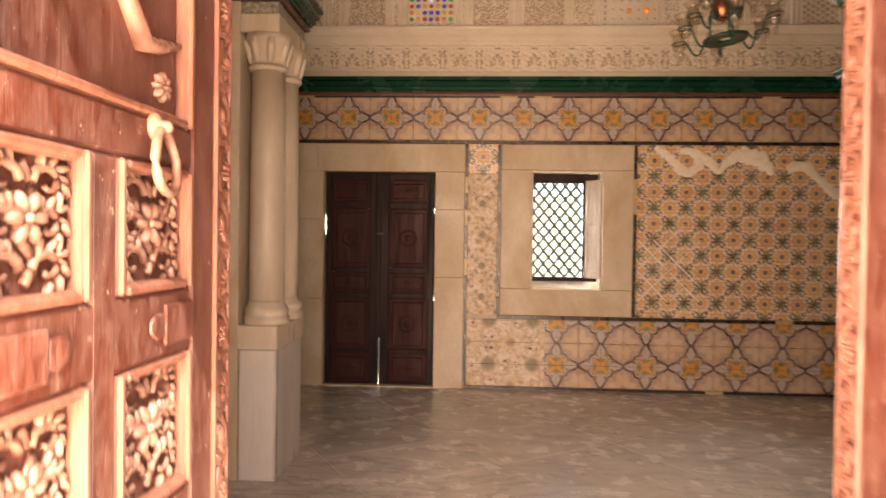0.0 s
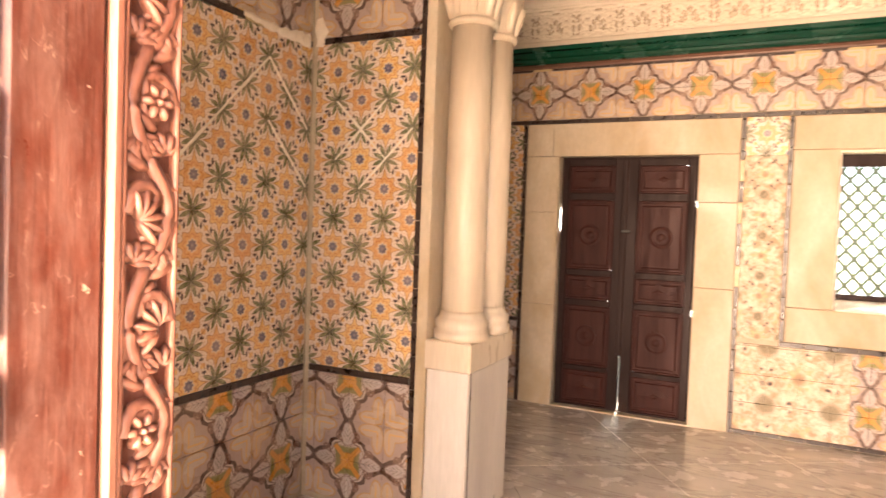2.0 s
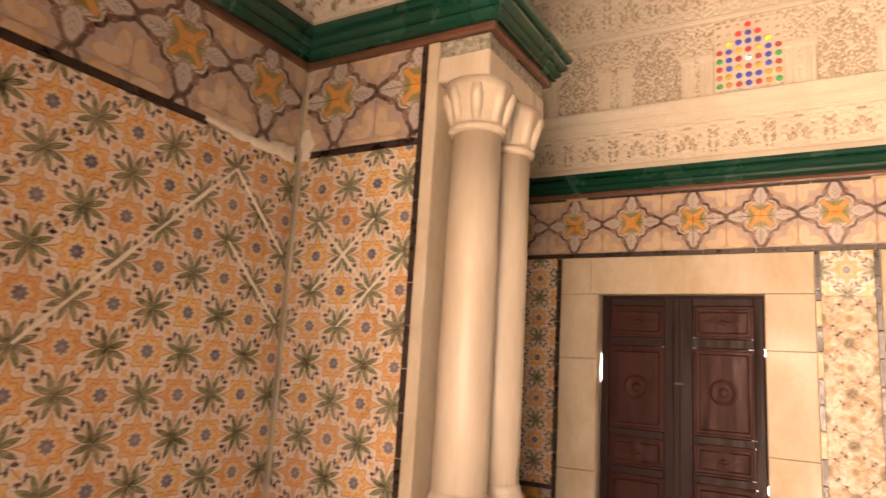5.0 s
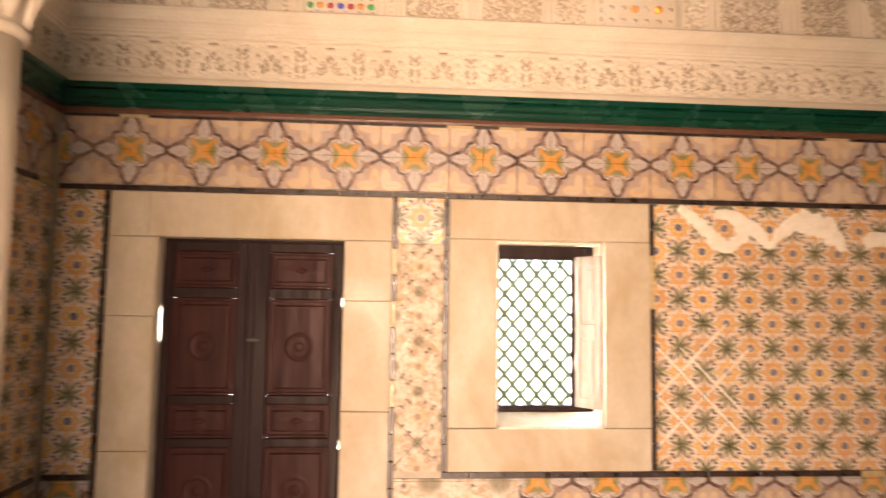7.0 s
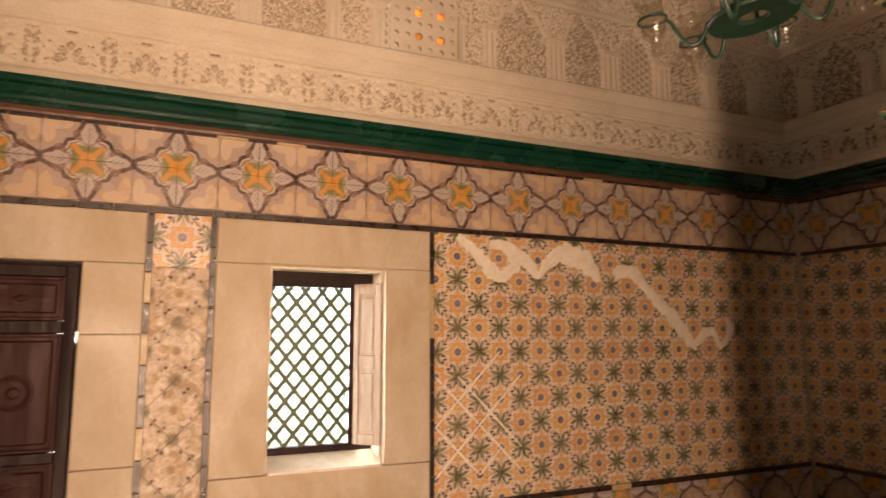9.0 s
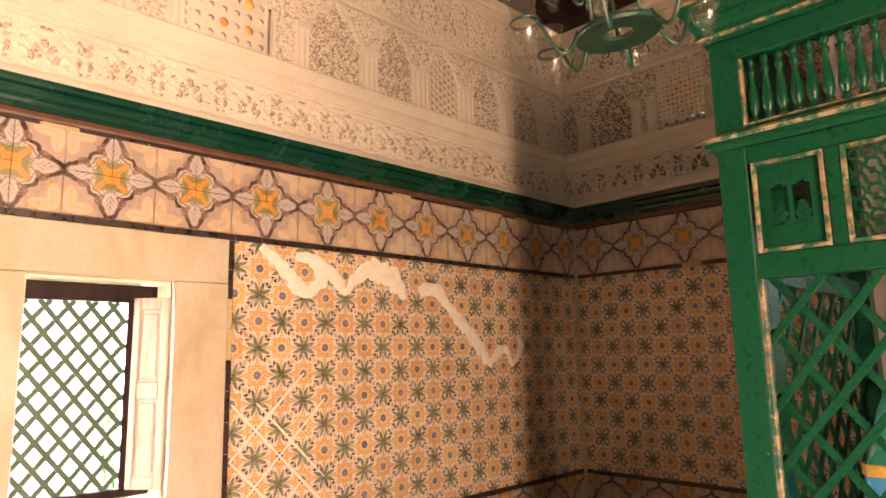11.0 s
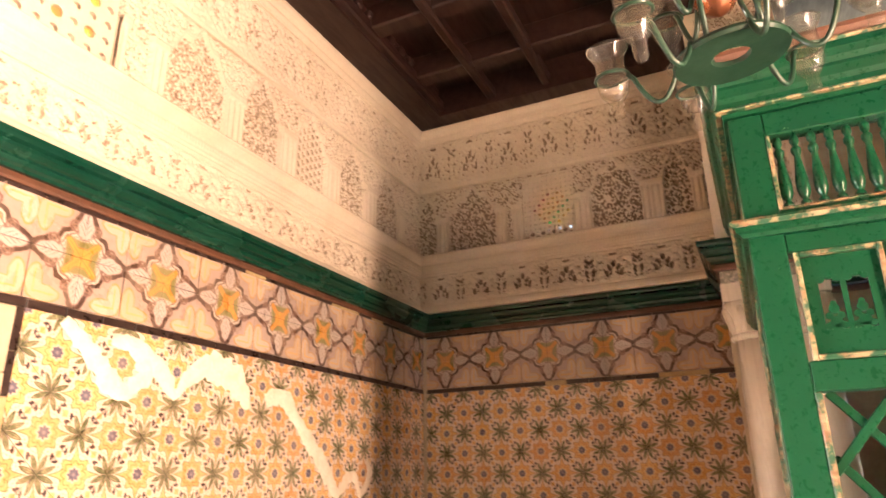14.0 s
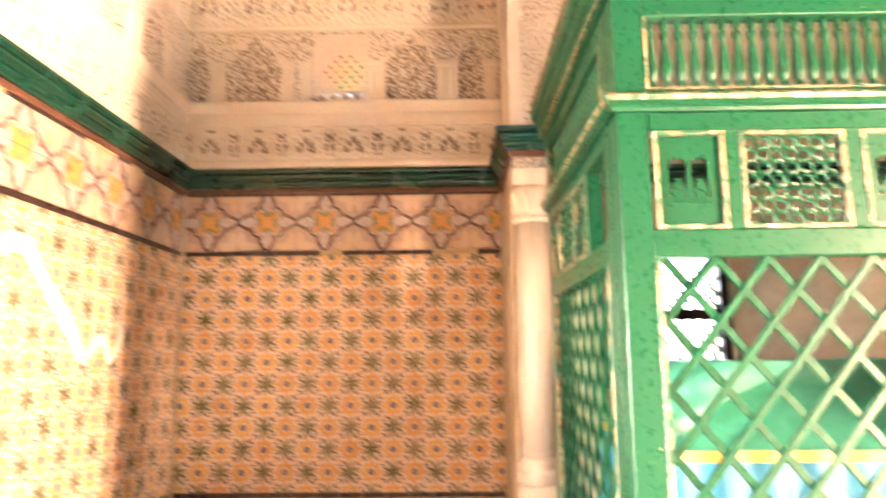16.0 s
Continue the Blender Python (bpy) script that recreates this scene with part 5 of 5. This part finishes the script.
sp("crown_line", sweep(bmesh.new(), ring_s, [(0.000, 2.6622), (0.029, 2.6622), (0.032, 2.6672), (0.029, 2.6726), (0.000, 2.6726)]), EDGE, "ochre painted line")
sp("crown_line", sweep(bmesh.new(), ring_s, [(0.026, 2.7913), (0.073, 2.7913), (0.077, 2.7991), (0.071, 2.8059), (0.026, 2.8059)]), EDGE, "ochre painted line")
sp("crown_top", sweep(bmesh.new(), ring_s, [(-0.03, 2.8063), (0.052, 2.8063), (0.070, 2.8318), (0.070, 2.8454), (-0.03, 2.8454)]), BROWN, "red-brown top board")


# the draped tomb inside
tomb = thing("tomb", (2.8, 2.8, 0), "tomb under a blue satin cloth with a gold fringe", "tomb")
tinv = tomb.matrix_world.inverted()
ringp = []
for i in range(220):
    f = i / 220 * 4
    sx0, sx1, sy0, sy1 = 2.30, 3.3, 2.0, 3.55
    side, g = int(f), f - int(f)
    x, y = ((sx0 + (sx1 - sx0) * g, sy0), (sx1, sy0 + (sy1 - sy0) * g), (sx1 - (sx1 - sx0) * g, sy1), (sx0, sy1 - (sy1 - sy0) * g))[side]
    nxn, nyn = ((0, -1), (1, 0), (0, 1), (-1, 0))[side]
    ringp.append((x, y, nxn, nyn, 0.5 + 0.5 * math.sin(i * 1.15)))


def drape(z_rows):
    bm = bmesh.new()
    rings = [[bm.verts.new((x + nx1 * (o + fold * w), y + ny1 * (o + fold * w), z)) for x, y, nx1, ny1, w in ringp] for z, o, fold in z_rows]
    for a, b in zip(rings, rings[1:]):
        for k in range(len(a)):
            bm.faces.new((a[k], a[(k + 1) % len(a)], b[(k + 1) % len(a)], b[k]))
    return bm, rings


bm, rings = drape([(0.02, 0.05, 0.05), (0.6, 0.03, 0.035), (1.225, 0.012, 0.01)])
o = part("cloth", bm, CLOTH, tomb, "blue satin side cloth in folds", True)
bm, rings = drape([(1.225, 0.02, 0.01), (1.262, 0.02, 0.006), (1.262, -0.01, 0.0)])
o2 = part("fringe", bm, GOLD, tomb, "gold fringe")
bm, rings = drape([(1.262, 0.012, 0.0), (1.30, -0.02, 0.0), (1.42, -0.2, 0.02), (1.55, -0.45, 0.0)])
bm.faces.new(rings[-1])
o3 = part("cover", bm, TEAL, tomb, "green satin cover over a ridged top", True)
for q in (o, o2, o3):
    q.matrix_parent_inverse = tinv

# ---- chandelier: green metal disc with curled arms and glass oil cups ----
CX, CY, CZ = CHAND
chand = thing("chandelier", (CX, CY, CEIL), "green metal chandelier with clear glass oil cups", "chandelier")


def cp(name, bm, mat, label="", smooth=True, parent=None):
    return part(name, bm, mat, parent or chand, label, smooth)


zb = CZ - CEIL
cp("plate", lathe(bmesh.new(), [(0.040, zb), (0.114, zb - 0.004), (0.119, zb + 0.003), (0.114, zb + 0.012), (0.040, zb + 0.012), (0.040, zb)], (0, 0, 0), 40, None, False), LAMPGREEN, "flat green disc pierced in the middle", False)
for k in range(3):
    a = 0.5 + k * math.tau / 3
    ca, sa = math.cos(a), math.sin(a)
    cp("rod", tube(bmesh.new(), [(0.075 * ca, 0.075 * sa, zb + 0.01), (0.07 * ca, 0.07 * sa, zb + 0.14), (0.03 * ca, 0.03 * sa, zb + 0.24)], 0.006, 8), LAMPGREEN)
cp("bulb", lathe(bmesh.new(), [(0.004, zb + 0.10), (0.03, zb + 0.115), (0.052, zb + 0.15), (0.055, zb + 0.185), (0.04, zb + 0.215), (0.018, zb + 0.235), (0.0, zb + 0.24)], (0, 0, 0), 24), COPPER, "rounded aged copper bowl")
cp("stem", lathe(bmesh.new(), [(0.012, zb + 0.235), (0.022, zb + 0.25), (0.012, zb + 0.27), (0.008, zb + 0.30), (0.008, 0.268)], (0, 0, 0), 14), COPPER, "aged copper stem")
cup_rows = [(0.004, -0.150), (0.011, -0.149), (0.015, -0.140), (0.012, -0.130), (0.016, -0.124), (0.012, -0.114), (0.020, -0.105), (0.033, -0.085), (0.037, -0.062), (0.035, -0.04), (0.034, -0.01), (0.037, 0.010), (0.046, 0.024), (0.050, 0.028), (0.046, 0.021), (0.034, 0.008), (0.031, -0.01), (0.032, -0.04), (0.033, -0.062), (0.029, -0.083), (0.012, -0.100)]
for tier, (n, r0, r1, z, ph) in enumerate(((6, 0.112, 0.255, zb + 0.004, 0.35), (4, 0.060, 0.165, zb + 0.145, 0.75))):
    for k in range(n):
        a = ph + k * math.tau / n
        ca, sa = math.cos(a), math.sin(a)
        arm = bmesh.new()
        pts = []
        for q in range(19):
            f = q / 18
            r = r0 + (r1 - 0.036 - r0) * f
            pts.append((r * ca, r * sa, z + 0.012 * (1 - f) - 0.056 * math.sin(min(1.0, f * 1.12) * math.pi) ** 0.9 + 0.046 * f ** 3))
        tube(arm, pts, 0.0058, 8)
        hoop = [(r1 * ca + 0.0385 * math.cos(q * math.tau / 18), r1 * sa + 0.0385 * math.sin(q * math.tau / 18), z + 0.052) for q in range(19)]
        tube(arm, hoop, 0.0042, 6)
        armo = cp("arm", arm, LAMPGREEN)
        cp("glass_cup", lathe(bmesh.new(), cup_rows, (r1 * ca, r1 * sa, z + 0.098), 20), CLEAR, "clear glass oil cup with a drop foot", True, armo)
# it hangs a little out of true
chand.matrix_world = pose(CX - 0.18, CY + 0.09, CEIL - 0.012) @ Matrix.Rotation(radians(6.5), 4, Vector((-0.5, -0.85, 0)).normalized())

# ---- lattice window in the side wall behind the tomb ----
window_5 = tagged(new("window_5"), "bright lattice window with a dark frame behind the tomb", "window", kind="structure")
u0, u1, v0, v1 = WIN_E
for nm, q in (("frame_bar", (u0, v0, u1, v0 + 0.05)), ("frame_bar", (u0, v1 - 0.05, u1, v1)), ("frame_bar", (u0, v0 + 0.05, u0 + 0.05, v1 - 0.05)), ("frame_bar", (u1 - 0.05, v0 + 0.05, u1, v1 - 0.05)), ("frame_bar", (u0 + 0.05, 1.80, u1 - 0.05, 1.87))):
    bm = box(bmesh.new(), q[0], q[1], -0.12, q[2], q[3], -0.06, 0.004)
    bm.transform(PE)
    part(nm, bm, DOORWOOD, window_5)
for k in range(-9, 12):
    for sg in (1, -1):
        seg = [(u0 + 0.05 + k * 0.08 + sg * z, v0 + 0.05 + z * 1.2) for z in np.linspace(0, 0.67, 90)]
        seg = [q for q in seg if u0 + 0.05 <= q[0] <= u1 - 0.05 and q[1] <= v1 - 0.05]
        if len(seg) > 5:
            (a, b), (c, d) = seg[0], seg[-1]
            bm = box(bmesh.new(), 0, -0.009, -0.004, math.hypot(c - a, d - b), 0.009, 0.004)
            bm.transform(PE @ Matrix.Translation((a, b, -0.09 - 0.009 * (sg > 0))) @ pose(0, 0, 0, 0, 0, math.degrees(math.atan2(d - b, c - a))))
            part("lattice_bar", bm, LATTICE, window_5)

# ---- coloured glass in pierced stucco ----
def pierced_window(name, m, hole, pattern, label, nx, nz):
    t = tagged(new(name), label, "window", kind="structure")
    u0, u1, v0, v1 = hole
    du, dv = (u1 - u0) / nx, (v1 - v0) / nz
    fr = bmesh.new()
    for i in range(nx):
        for j in range(nz):
            cu, cv = u0 + (i + 0.5) * du, v0 + (j + 0.5) * dv
            g = pattern(i, j)
            rad = min(du, dv) * (0.37 if g else 0.25)
            corner = [(cu + du / 2 * sx, cv + dv / 2 * sz) for sx, sz in ((1, 0), (1, 1), (0, 1), (-1, 1), (-1, 0), (-1, -1), (0, -1), (1, -1))]
            hole_pts = [(cu + rad * math.cos(q * math.pi / 4), cv + rad * math.sin(q * math.pi / 4)) for q in range(8)]
            A = [fr.verts.new((x, y, -0.012)) for x, y in corner]
            B = [fr.verts.new((x, y, -0.012)) for x, y in hole_pts]
            C = [fr.verts.new((x, y, -0.040 if g else -0.034)) for x, y in hole_pts]
            for q in range(8):
                w = (q + 1) % 8
                fr.faces.new((A[q], A[w], B[w], B[q]))
                fr.faces.new((B[q], B[w], C[w], C[q]))
            if not g:
                fr.faces.new(C)
            else:
                gb = bmesh.new()
                lathe(gb, [(rad * 0.99, -0.026), (rad * 0.99, -0.020)], (cu, cv, 0), 8)
                gb.transform(m)
                pane = part("pane", gb, GLASSES[g], t)
    bmesh.ops.remove_doubles(fr, verts=fr.verts, dist=0.0004)
    fr.transform(m)
    part("pierced_plate", fr, STUCCO, t, "pierced stucco plate")
    return t


# Large diffuse share paints in the panes' glow, so they aren't black seen aslant.
GLASSES = {k: make_glass(k + "_coloured_glass", c, 0.02, 0.3) for k, c in dict(red=(0.75, 0.02, 0.02), yellow=(0.95, 0.6, 0.05), orange=(0.98, 0.45, 0.04), green=(0.04, 0.6, 0.15), blue=(0.05, 0.10, 0.5), clear=(0.9, 0.95, 0.9)).items()}


def star_pattern(i, j):
    x, z = i - 3, j - 3
    r = abs(x) + abs(z)
    if j > 3 and abs(x) > 8 - j - 1:
        return None
    if r == 0:
        return "clear"
    return {1: "red", 2: ("yellow" if x and z else "blue"), 3: ("green" if (x * z) % 2 == 0 and abs(x) == 3 else "blue"), 4: ("yellow" if abs(x) == 2 else "red"), 5: "orange", 6: "green"}.get(r)


pierced_window("window_2", PN, GLASS_1, star_pattern, "stained glass star of coloured roundels in pierced stucco", 7, 8)
pierced_window("window_3", PN, GLASS_2, lambda i, j: "orange" if (i in (2, 4) and j in (1, 3)) else None, "four orange glass roundels in pierced stucco", 6, 6)
pierced_window("window_4", PEU, GLASS_E, lambda i, j: ("yellow", "orange", "green", "yellow", "red")[(i * 3 + j * 2) % 5] if (i - 5.5) ** 2 + (j - 4) ** 2 < 15 and (i + j) % 2 == 0 and j < 9 else None, "small yellow and green glass pieces in pierced stucco", 11, 12)

# ---- outside, seen through the window lattice ----
shrub = tagged(new("shrub"), "dense dark green shrub outside the window", "shrub")
shrub.matrix_world = pose(2.3, NY + 2.4, -0.13)
sb = bmesh.new()
for k in range(7):
    a = k * 0.9
    tube(sb, [(0, 0, 0), (0.12 * math.cos(a), 0.12 * math.sin(a), 0.6), (0.4 * math.cos(a), 0.4 * math.sin(a), 1.5)], [0.03, 0.022, 0.008], 6)
part("stems", sb, DOORWOOD, shrub)
g = random.Random(8)
vs, fs = [], []
for k in range(2600):
    a, rr, z = g.uniform(0, math.tau), 0.75 * math.sqrt(g.random()), g.uniform(0.3, 1.5)
    rr *= 0.55 + 0.5 * math.sin(min(1, z / 2.2) * math.pi)
    c = Vector((rr * math.cos(a), rr * math.sin(a), z))
    q = Euler((g.uniform(0, 6), g.uniform(0, 6), g.uniform(0, 6))).to_matrix()
    n0 = len(vs)
    vs += [tuple(c + q @ Vector(p)) for p in ((-0.05, 0, 0), (0, 0.02, 0.005), (0.05, 0, 0), (0, -0.02, 0.005))]
    fs.append((n0, n0 + 1, n0 + 2, n0 + 3))
tagged(raw("leaves", vs, fs, LEAVES, shrub), kind="stuff")
garden_wall = tagged(part("garden_wall", boxes((-9, NY + 6, -0.13, 12, NY + 6.3, 2.2), bevel=0.02), OUTWALL), "sunlit whitewashed garden wall beyond the window", "wall", kind="structure")

# ---- losses in the tile field, filled with bare plaster ----
def patch(name, m, pts, r, parent):
    """A ragged trail of plaster along rows of (u, v, half width)."""
    g = random.Random(len(pts) * 7 + int(r * 100))
    left, right = [], []
    dense = []
    for (u0, v0, w0), (u1, v1, w1) in zip(pts, pts[1:]):
        n = max(2, int(math.hypot(u1 - u0, v1 - v0) / 0.02))
        dense += [(u0 + (u1 - u0) * k / n, v0 + (v1 - v0) * k / n, w0 + (w1 - w0) * k / n) for k in range(n)]
    dense.append(pts[-1])
    bm = bmesh.new()
    prev = None
    for i, (u, v, w) in enumerate(dense):
        a, b = dense[max(0, i - 1)], dense[min(len(dense) - 1, i + 1)]
        d = Vector((b[0] - a[0], b[1] - a[1])).normalized()
        n = Vector((-d.y, d.x))
        row = []
        for k, (f, h) in enumerate(((-1.0, 0.0), (-0.6, 0.0045), (0.0, 0.006), (0.6, 0.0045), (1.0, 0.0))):
            e = w * f * (1 + (g.uniform(-0.25, 0.3) if abs(f) == 1 else 0))
            row.append(bm.verts.new((u + n.x * e, v + n.y * e, h)))
        if prev:
            for k in range(4):
                bm.faces.new((prev[k], row[k], row[k + 1], prev[k + 1]))
        prev = row
    bm.transform(m)
    bmesh.ops.recalc_face_normals(bm, faces=bm.faces)
    return part(name, bm, PLASTER, parent, "bare whitish plaster patch", True)


SPLASH = (
    ((1.52, 2.25, 0.022), (1.60, 2.185, 0.035), (1.68, 2.115, 0.04), (1.742, 2.055, 0.045), (1.80, 2.01, 0.05), (1.855, 2.01, 0.04)),
    ((1.84, 2.005, 0.035), (1.925, 2.089, 0.045), (1.905, 2.165, 0.045), (1.83, 2.205, 0.035), (1.735, 2.21, 0.025)),
    ((1.94, 2.17, 0.03), (2.028, 2.091, 0.04), (2.096, 2.008, 0.015)),
    ((2.09, 2.01, 0.015), (2.154, 2.105, 0.035), (2.24, 2.165, 0.06), (2.33, 2.18, 0.075), (2.43, 2.14, 0.075), (2.52, 2.07, 0.05), (2.56, 2.0, 0.015)),
    ((2.69, 2.045, 0.04), (2.80, 2.085, 0.05), (2.87, 2.07, 0.05), (2.93, 2.0, 0.04), (3.0, 1.945, 0.035), (3.06, 1.885, 0.055), (3.14, 1.815, 0.05), (3.22, 1.745, 0.055), (3.30, 1.655, 0.05), (3.345, 1.60, 0.04), (3.395, 1.545, 0.015)),
    ((3.37, 1.57, 0.02), (3.43, 1.61, 0.035), (3.49, 1.67, 0.035), (3.55, 1.685, 0.03), (3.60, 1.62, 0.025), (3.635, 1.545, 0.012)),
    ((3.63, 1.56, 0.015), (3.70, 1.62, 0.03), (3.745, 1.70, 0.03), (3.70, 1.78, 0.012)))
for k, trail in enumerate(SPLASH):
    patch("plaster_patch", PN, trail, k + 1, wall_north)
patch("plaster_patch", PB, [(-2.075, 2.42, 0.02), (-2.06, 2.35, 0.035), (-2.07, 2.28, 0.02)], 7, pier_west)
patch("plaster_patch", PW, [(3.2, 2.30, 0.012), (3.46, 2.29, 0.02), (3.67, 2.30, 0.035)], 8, wall_west)
patch("plaster_patch", PW, [(4.9, 1.95, 0.05), (5.05, 1.85, 0.08), (5.15, 1.7, 0.04), (5.3, 1.9, 0.05)], 9, wall_west)

JH = TS / math.sqrt(2)


def joints(m, ou, ov, legs, parent, seed):
    """Joints rubbed open and filled with pale mortar; legs run from one tile corner to another, in half diagonals."""
    for i0, j0, i1, j1 in legs:
        a, b = (ou + i0 * JH, ov + j0 * JH), (ou + i1 * JH, ov + j1 * JH)
        patch("open_joint", m, [(*a, 0.005), ((a[0] + b[0]) / 2, (a[1] + b[1]) / 2, 0.008), (*b, 0.004)], seed, parent)


joints(PN, 1.517, 2.123, [(0, -5, 3, -8), (-1, -5, 1, -7), (-1, -7, 1, -9), (1, -7, 3, -9), (-1, -7, 2, -4), (1, -7, 3, -5), (-1, -9, 1, -7), (1, -9, 2, -8)], wall_north, 11)
joints(PB, -1.812, 1.146, [(-1, 6, 1, 4), (1, 4, 2, 5), (-1, 4, 1, 6), (0, 3, 1, 4)], pier_west, 12)
joints(PW, 2.231, 1.437, [(6, 3, 8, 5), (8, 3, 10, 1), (8, 5, 10, 3), (3, 0, 4, 1), (4, 1, 6, 3)], wall_west, 13)

# ---- tiles, last ----
h2 = TS / math.sqrt(2)
# back wall
star_field(PN, 1.367, XE - 0.018, FIELD0 + 0.003, FIELD1, wall_north, 1.517, 2.123)
star_field(PN, XW + 0.018, -1.825, FIELD0, FIELD1, wall_north, -1.955, 2.12)
star_field(PN, -0.168, 0.102, 1.99, FIELD1, wall_north, -0.035, 2.145)
star_field(PN, -0.168, 0.102, FIELD0 + 0.003, 1.99, wall_north, -0.035, 2.145, WORN, "worn")
medallion_field(PN, XW + 0.018, XE - 0.018, FR0, FR1, wall_north, -1.70, 2.50, tu=0.203)
medallion_field(PN, 0.55, XE - 0.018, DADO0, DADO1, wall_north, 2.28, 0.24)
medallion_field(PN, -0.168, 0.55, DADO0, DADO1, wall_north, 0.24, 0.44, WORN, "worndado")
medallion_field(PN, XW + 0.018, -1.825, DADO0, DADO1, wall_north, -1.96, 0.234)
border(PN, XW + 0.018, XE - 0.018, FIELD1 + 0.002, FR0 - 0.002, wall_north, 0.001, 0.16)
border(PN, XW + 0.018, XE - 0.018, 2.6845, 2.7015, wall_north, 0.004, 0.2)
for u in (-1.823, -0.198, 0.104, 1.337):
    border(PN, u, u + 0.028, 0.692 if u > -0.1 else 0.0, FIELD1, wall_north, 0.001, 0.12)
border(PN, 0.104, XE - 0.018, DADO1 + 0.002, 0.69, wall_north, 0.001, 0.12)
border(PN, -0.168, XE - 0.018, 0.006, DADO0 - 0.002, wall_north, 0.001, 0.15)
border(PN, XW + 0.018, -1.825, DADO1 + 0.002, FIELD0 - 0.002, wall_north, 0.001)
# west wall, beyond and before the pier
for u0, u1 in ((WB1 + 0.018, NY - 0.018), (YS, WB0 - 0.018)):
    star_field(PW, u0, u1, FIELD0, 2.274, wall_west, 2.231, 1.437)
    medallion_field(PW, u0, u1, 2.308, 2.7015, wall_west, 3.49, 2.545)
    medallion_field(PW, u0, u1, DADO0, DADO1, wall_west, 3.53, 0.234)
    border(PW, u0, u1, 2.277, 2.305, wall_west, 0.001, 0.15)
    border(PW, u0, u1, DADO1 + 0.002, FIELD0 - 0.002, wall_west, 0.001)
# pier face towards the entrance
star_field(PB, XW + 0.018, -1.497, FIELD0, 2.289, pier_west, -1.812, 1.146)
medallion_field(PB, XW + 0.018, -1.497, 2.323, 2.7015, pier_west, -1.913, 2.545)
medallion_field(PB, XW + 0.018, -1.497, DADO0, DADO1, pier_west, -1.83, 0.234)
border(PB, XW + 0.018, -1.497, 2.291, 2.32, pier_west)
border(PB, XW + 0.018, -1.497, DADO1 + 0.002, FIELD0 - 0.002, pier_west)
border(PB, -1.495, -1.468, 0.0, 2.7015, pier_west, 0.001, 0.0)
# east wall
star_field(PE, -NY + 0.018, -EB1 - 0.018, FIELD0, FIELD1, wall_east, -5.40, 2.25)
medallion_field(PE, -NY + 0.018, -EB1 - 0.018, FR0, FR1, wall_east, -5.165, 2.50)
medallion_field(PE, -NY + 0.018, -EB1 - 0.018, DADO0, DADO1, wall_east, -5.30, 0.234)
border(PE, -NY + 0.018, -EB1 - 0.018, FIELD1 + 0.002, FR0 - 0.002, wall_east, 0.001, 0.2)
border(PE, -NY + 0.018, -EB1 - 0.018, DADO1 + 0.002, FIELD0 - 0.002, wall_east)
border(PE, -NY + 0.018, -EB1 - 0.018, 2.6845, 2.7015, wall_east, 0.004)

# floor slabs
for i in range(-14, 18):
    for j in range(-14, 18):
        c = rot @ Vector((i * SLAB * 1.5, j * SLAB, 0))
        g = [(-0.75 * SLAB + 0.0015, -0.5 * SLAB + 0.0015), (0.75 * SLAB - 0.0015, -0.5 * SLAB + 0.0015), (0.75 * SLAB - 0.0015, 0.5 * SLAB - 0.0015), (-0.75 * SLAB + 0.0015, 0.5 * SLAB - 0.0015)]
        wp = [tuple((rot @ Vector((x, y, 0)))[:2]) for x, y in g]
        poly = clip_box(wp, XW - c.x, XE - c.x, -2.5 - c.y, NY + 0.02 - c.y)
        if not poly:
            continue
        k = ("slab", tuple((round(x, 3), round(y, 3)) for x, y in poly))
        if k not in meshes:
            meshes[k] = plate("slab", poly, 0.012, 0.0015, FLOOR)
        piece("slab", meshes[k], Matrix.Translation((c.x, c.y, -0.012)), floor)
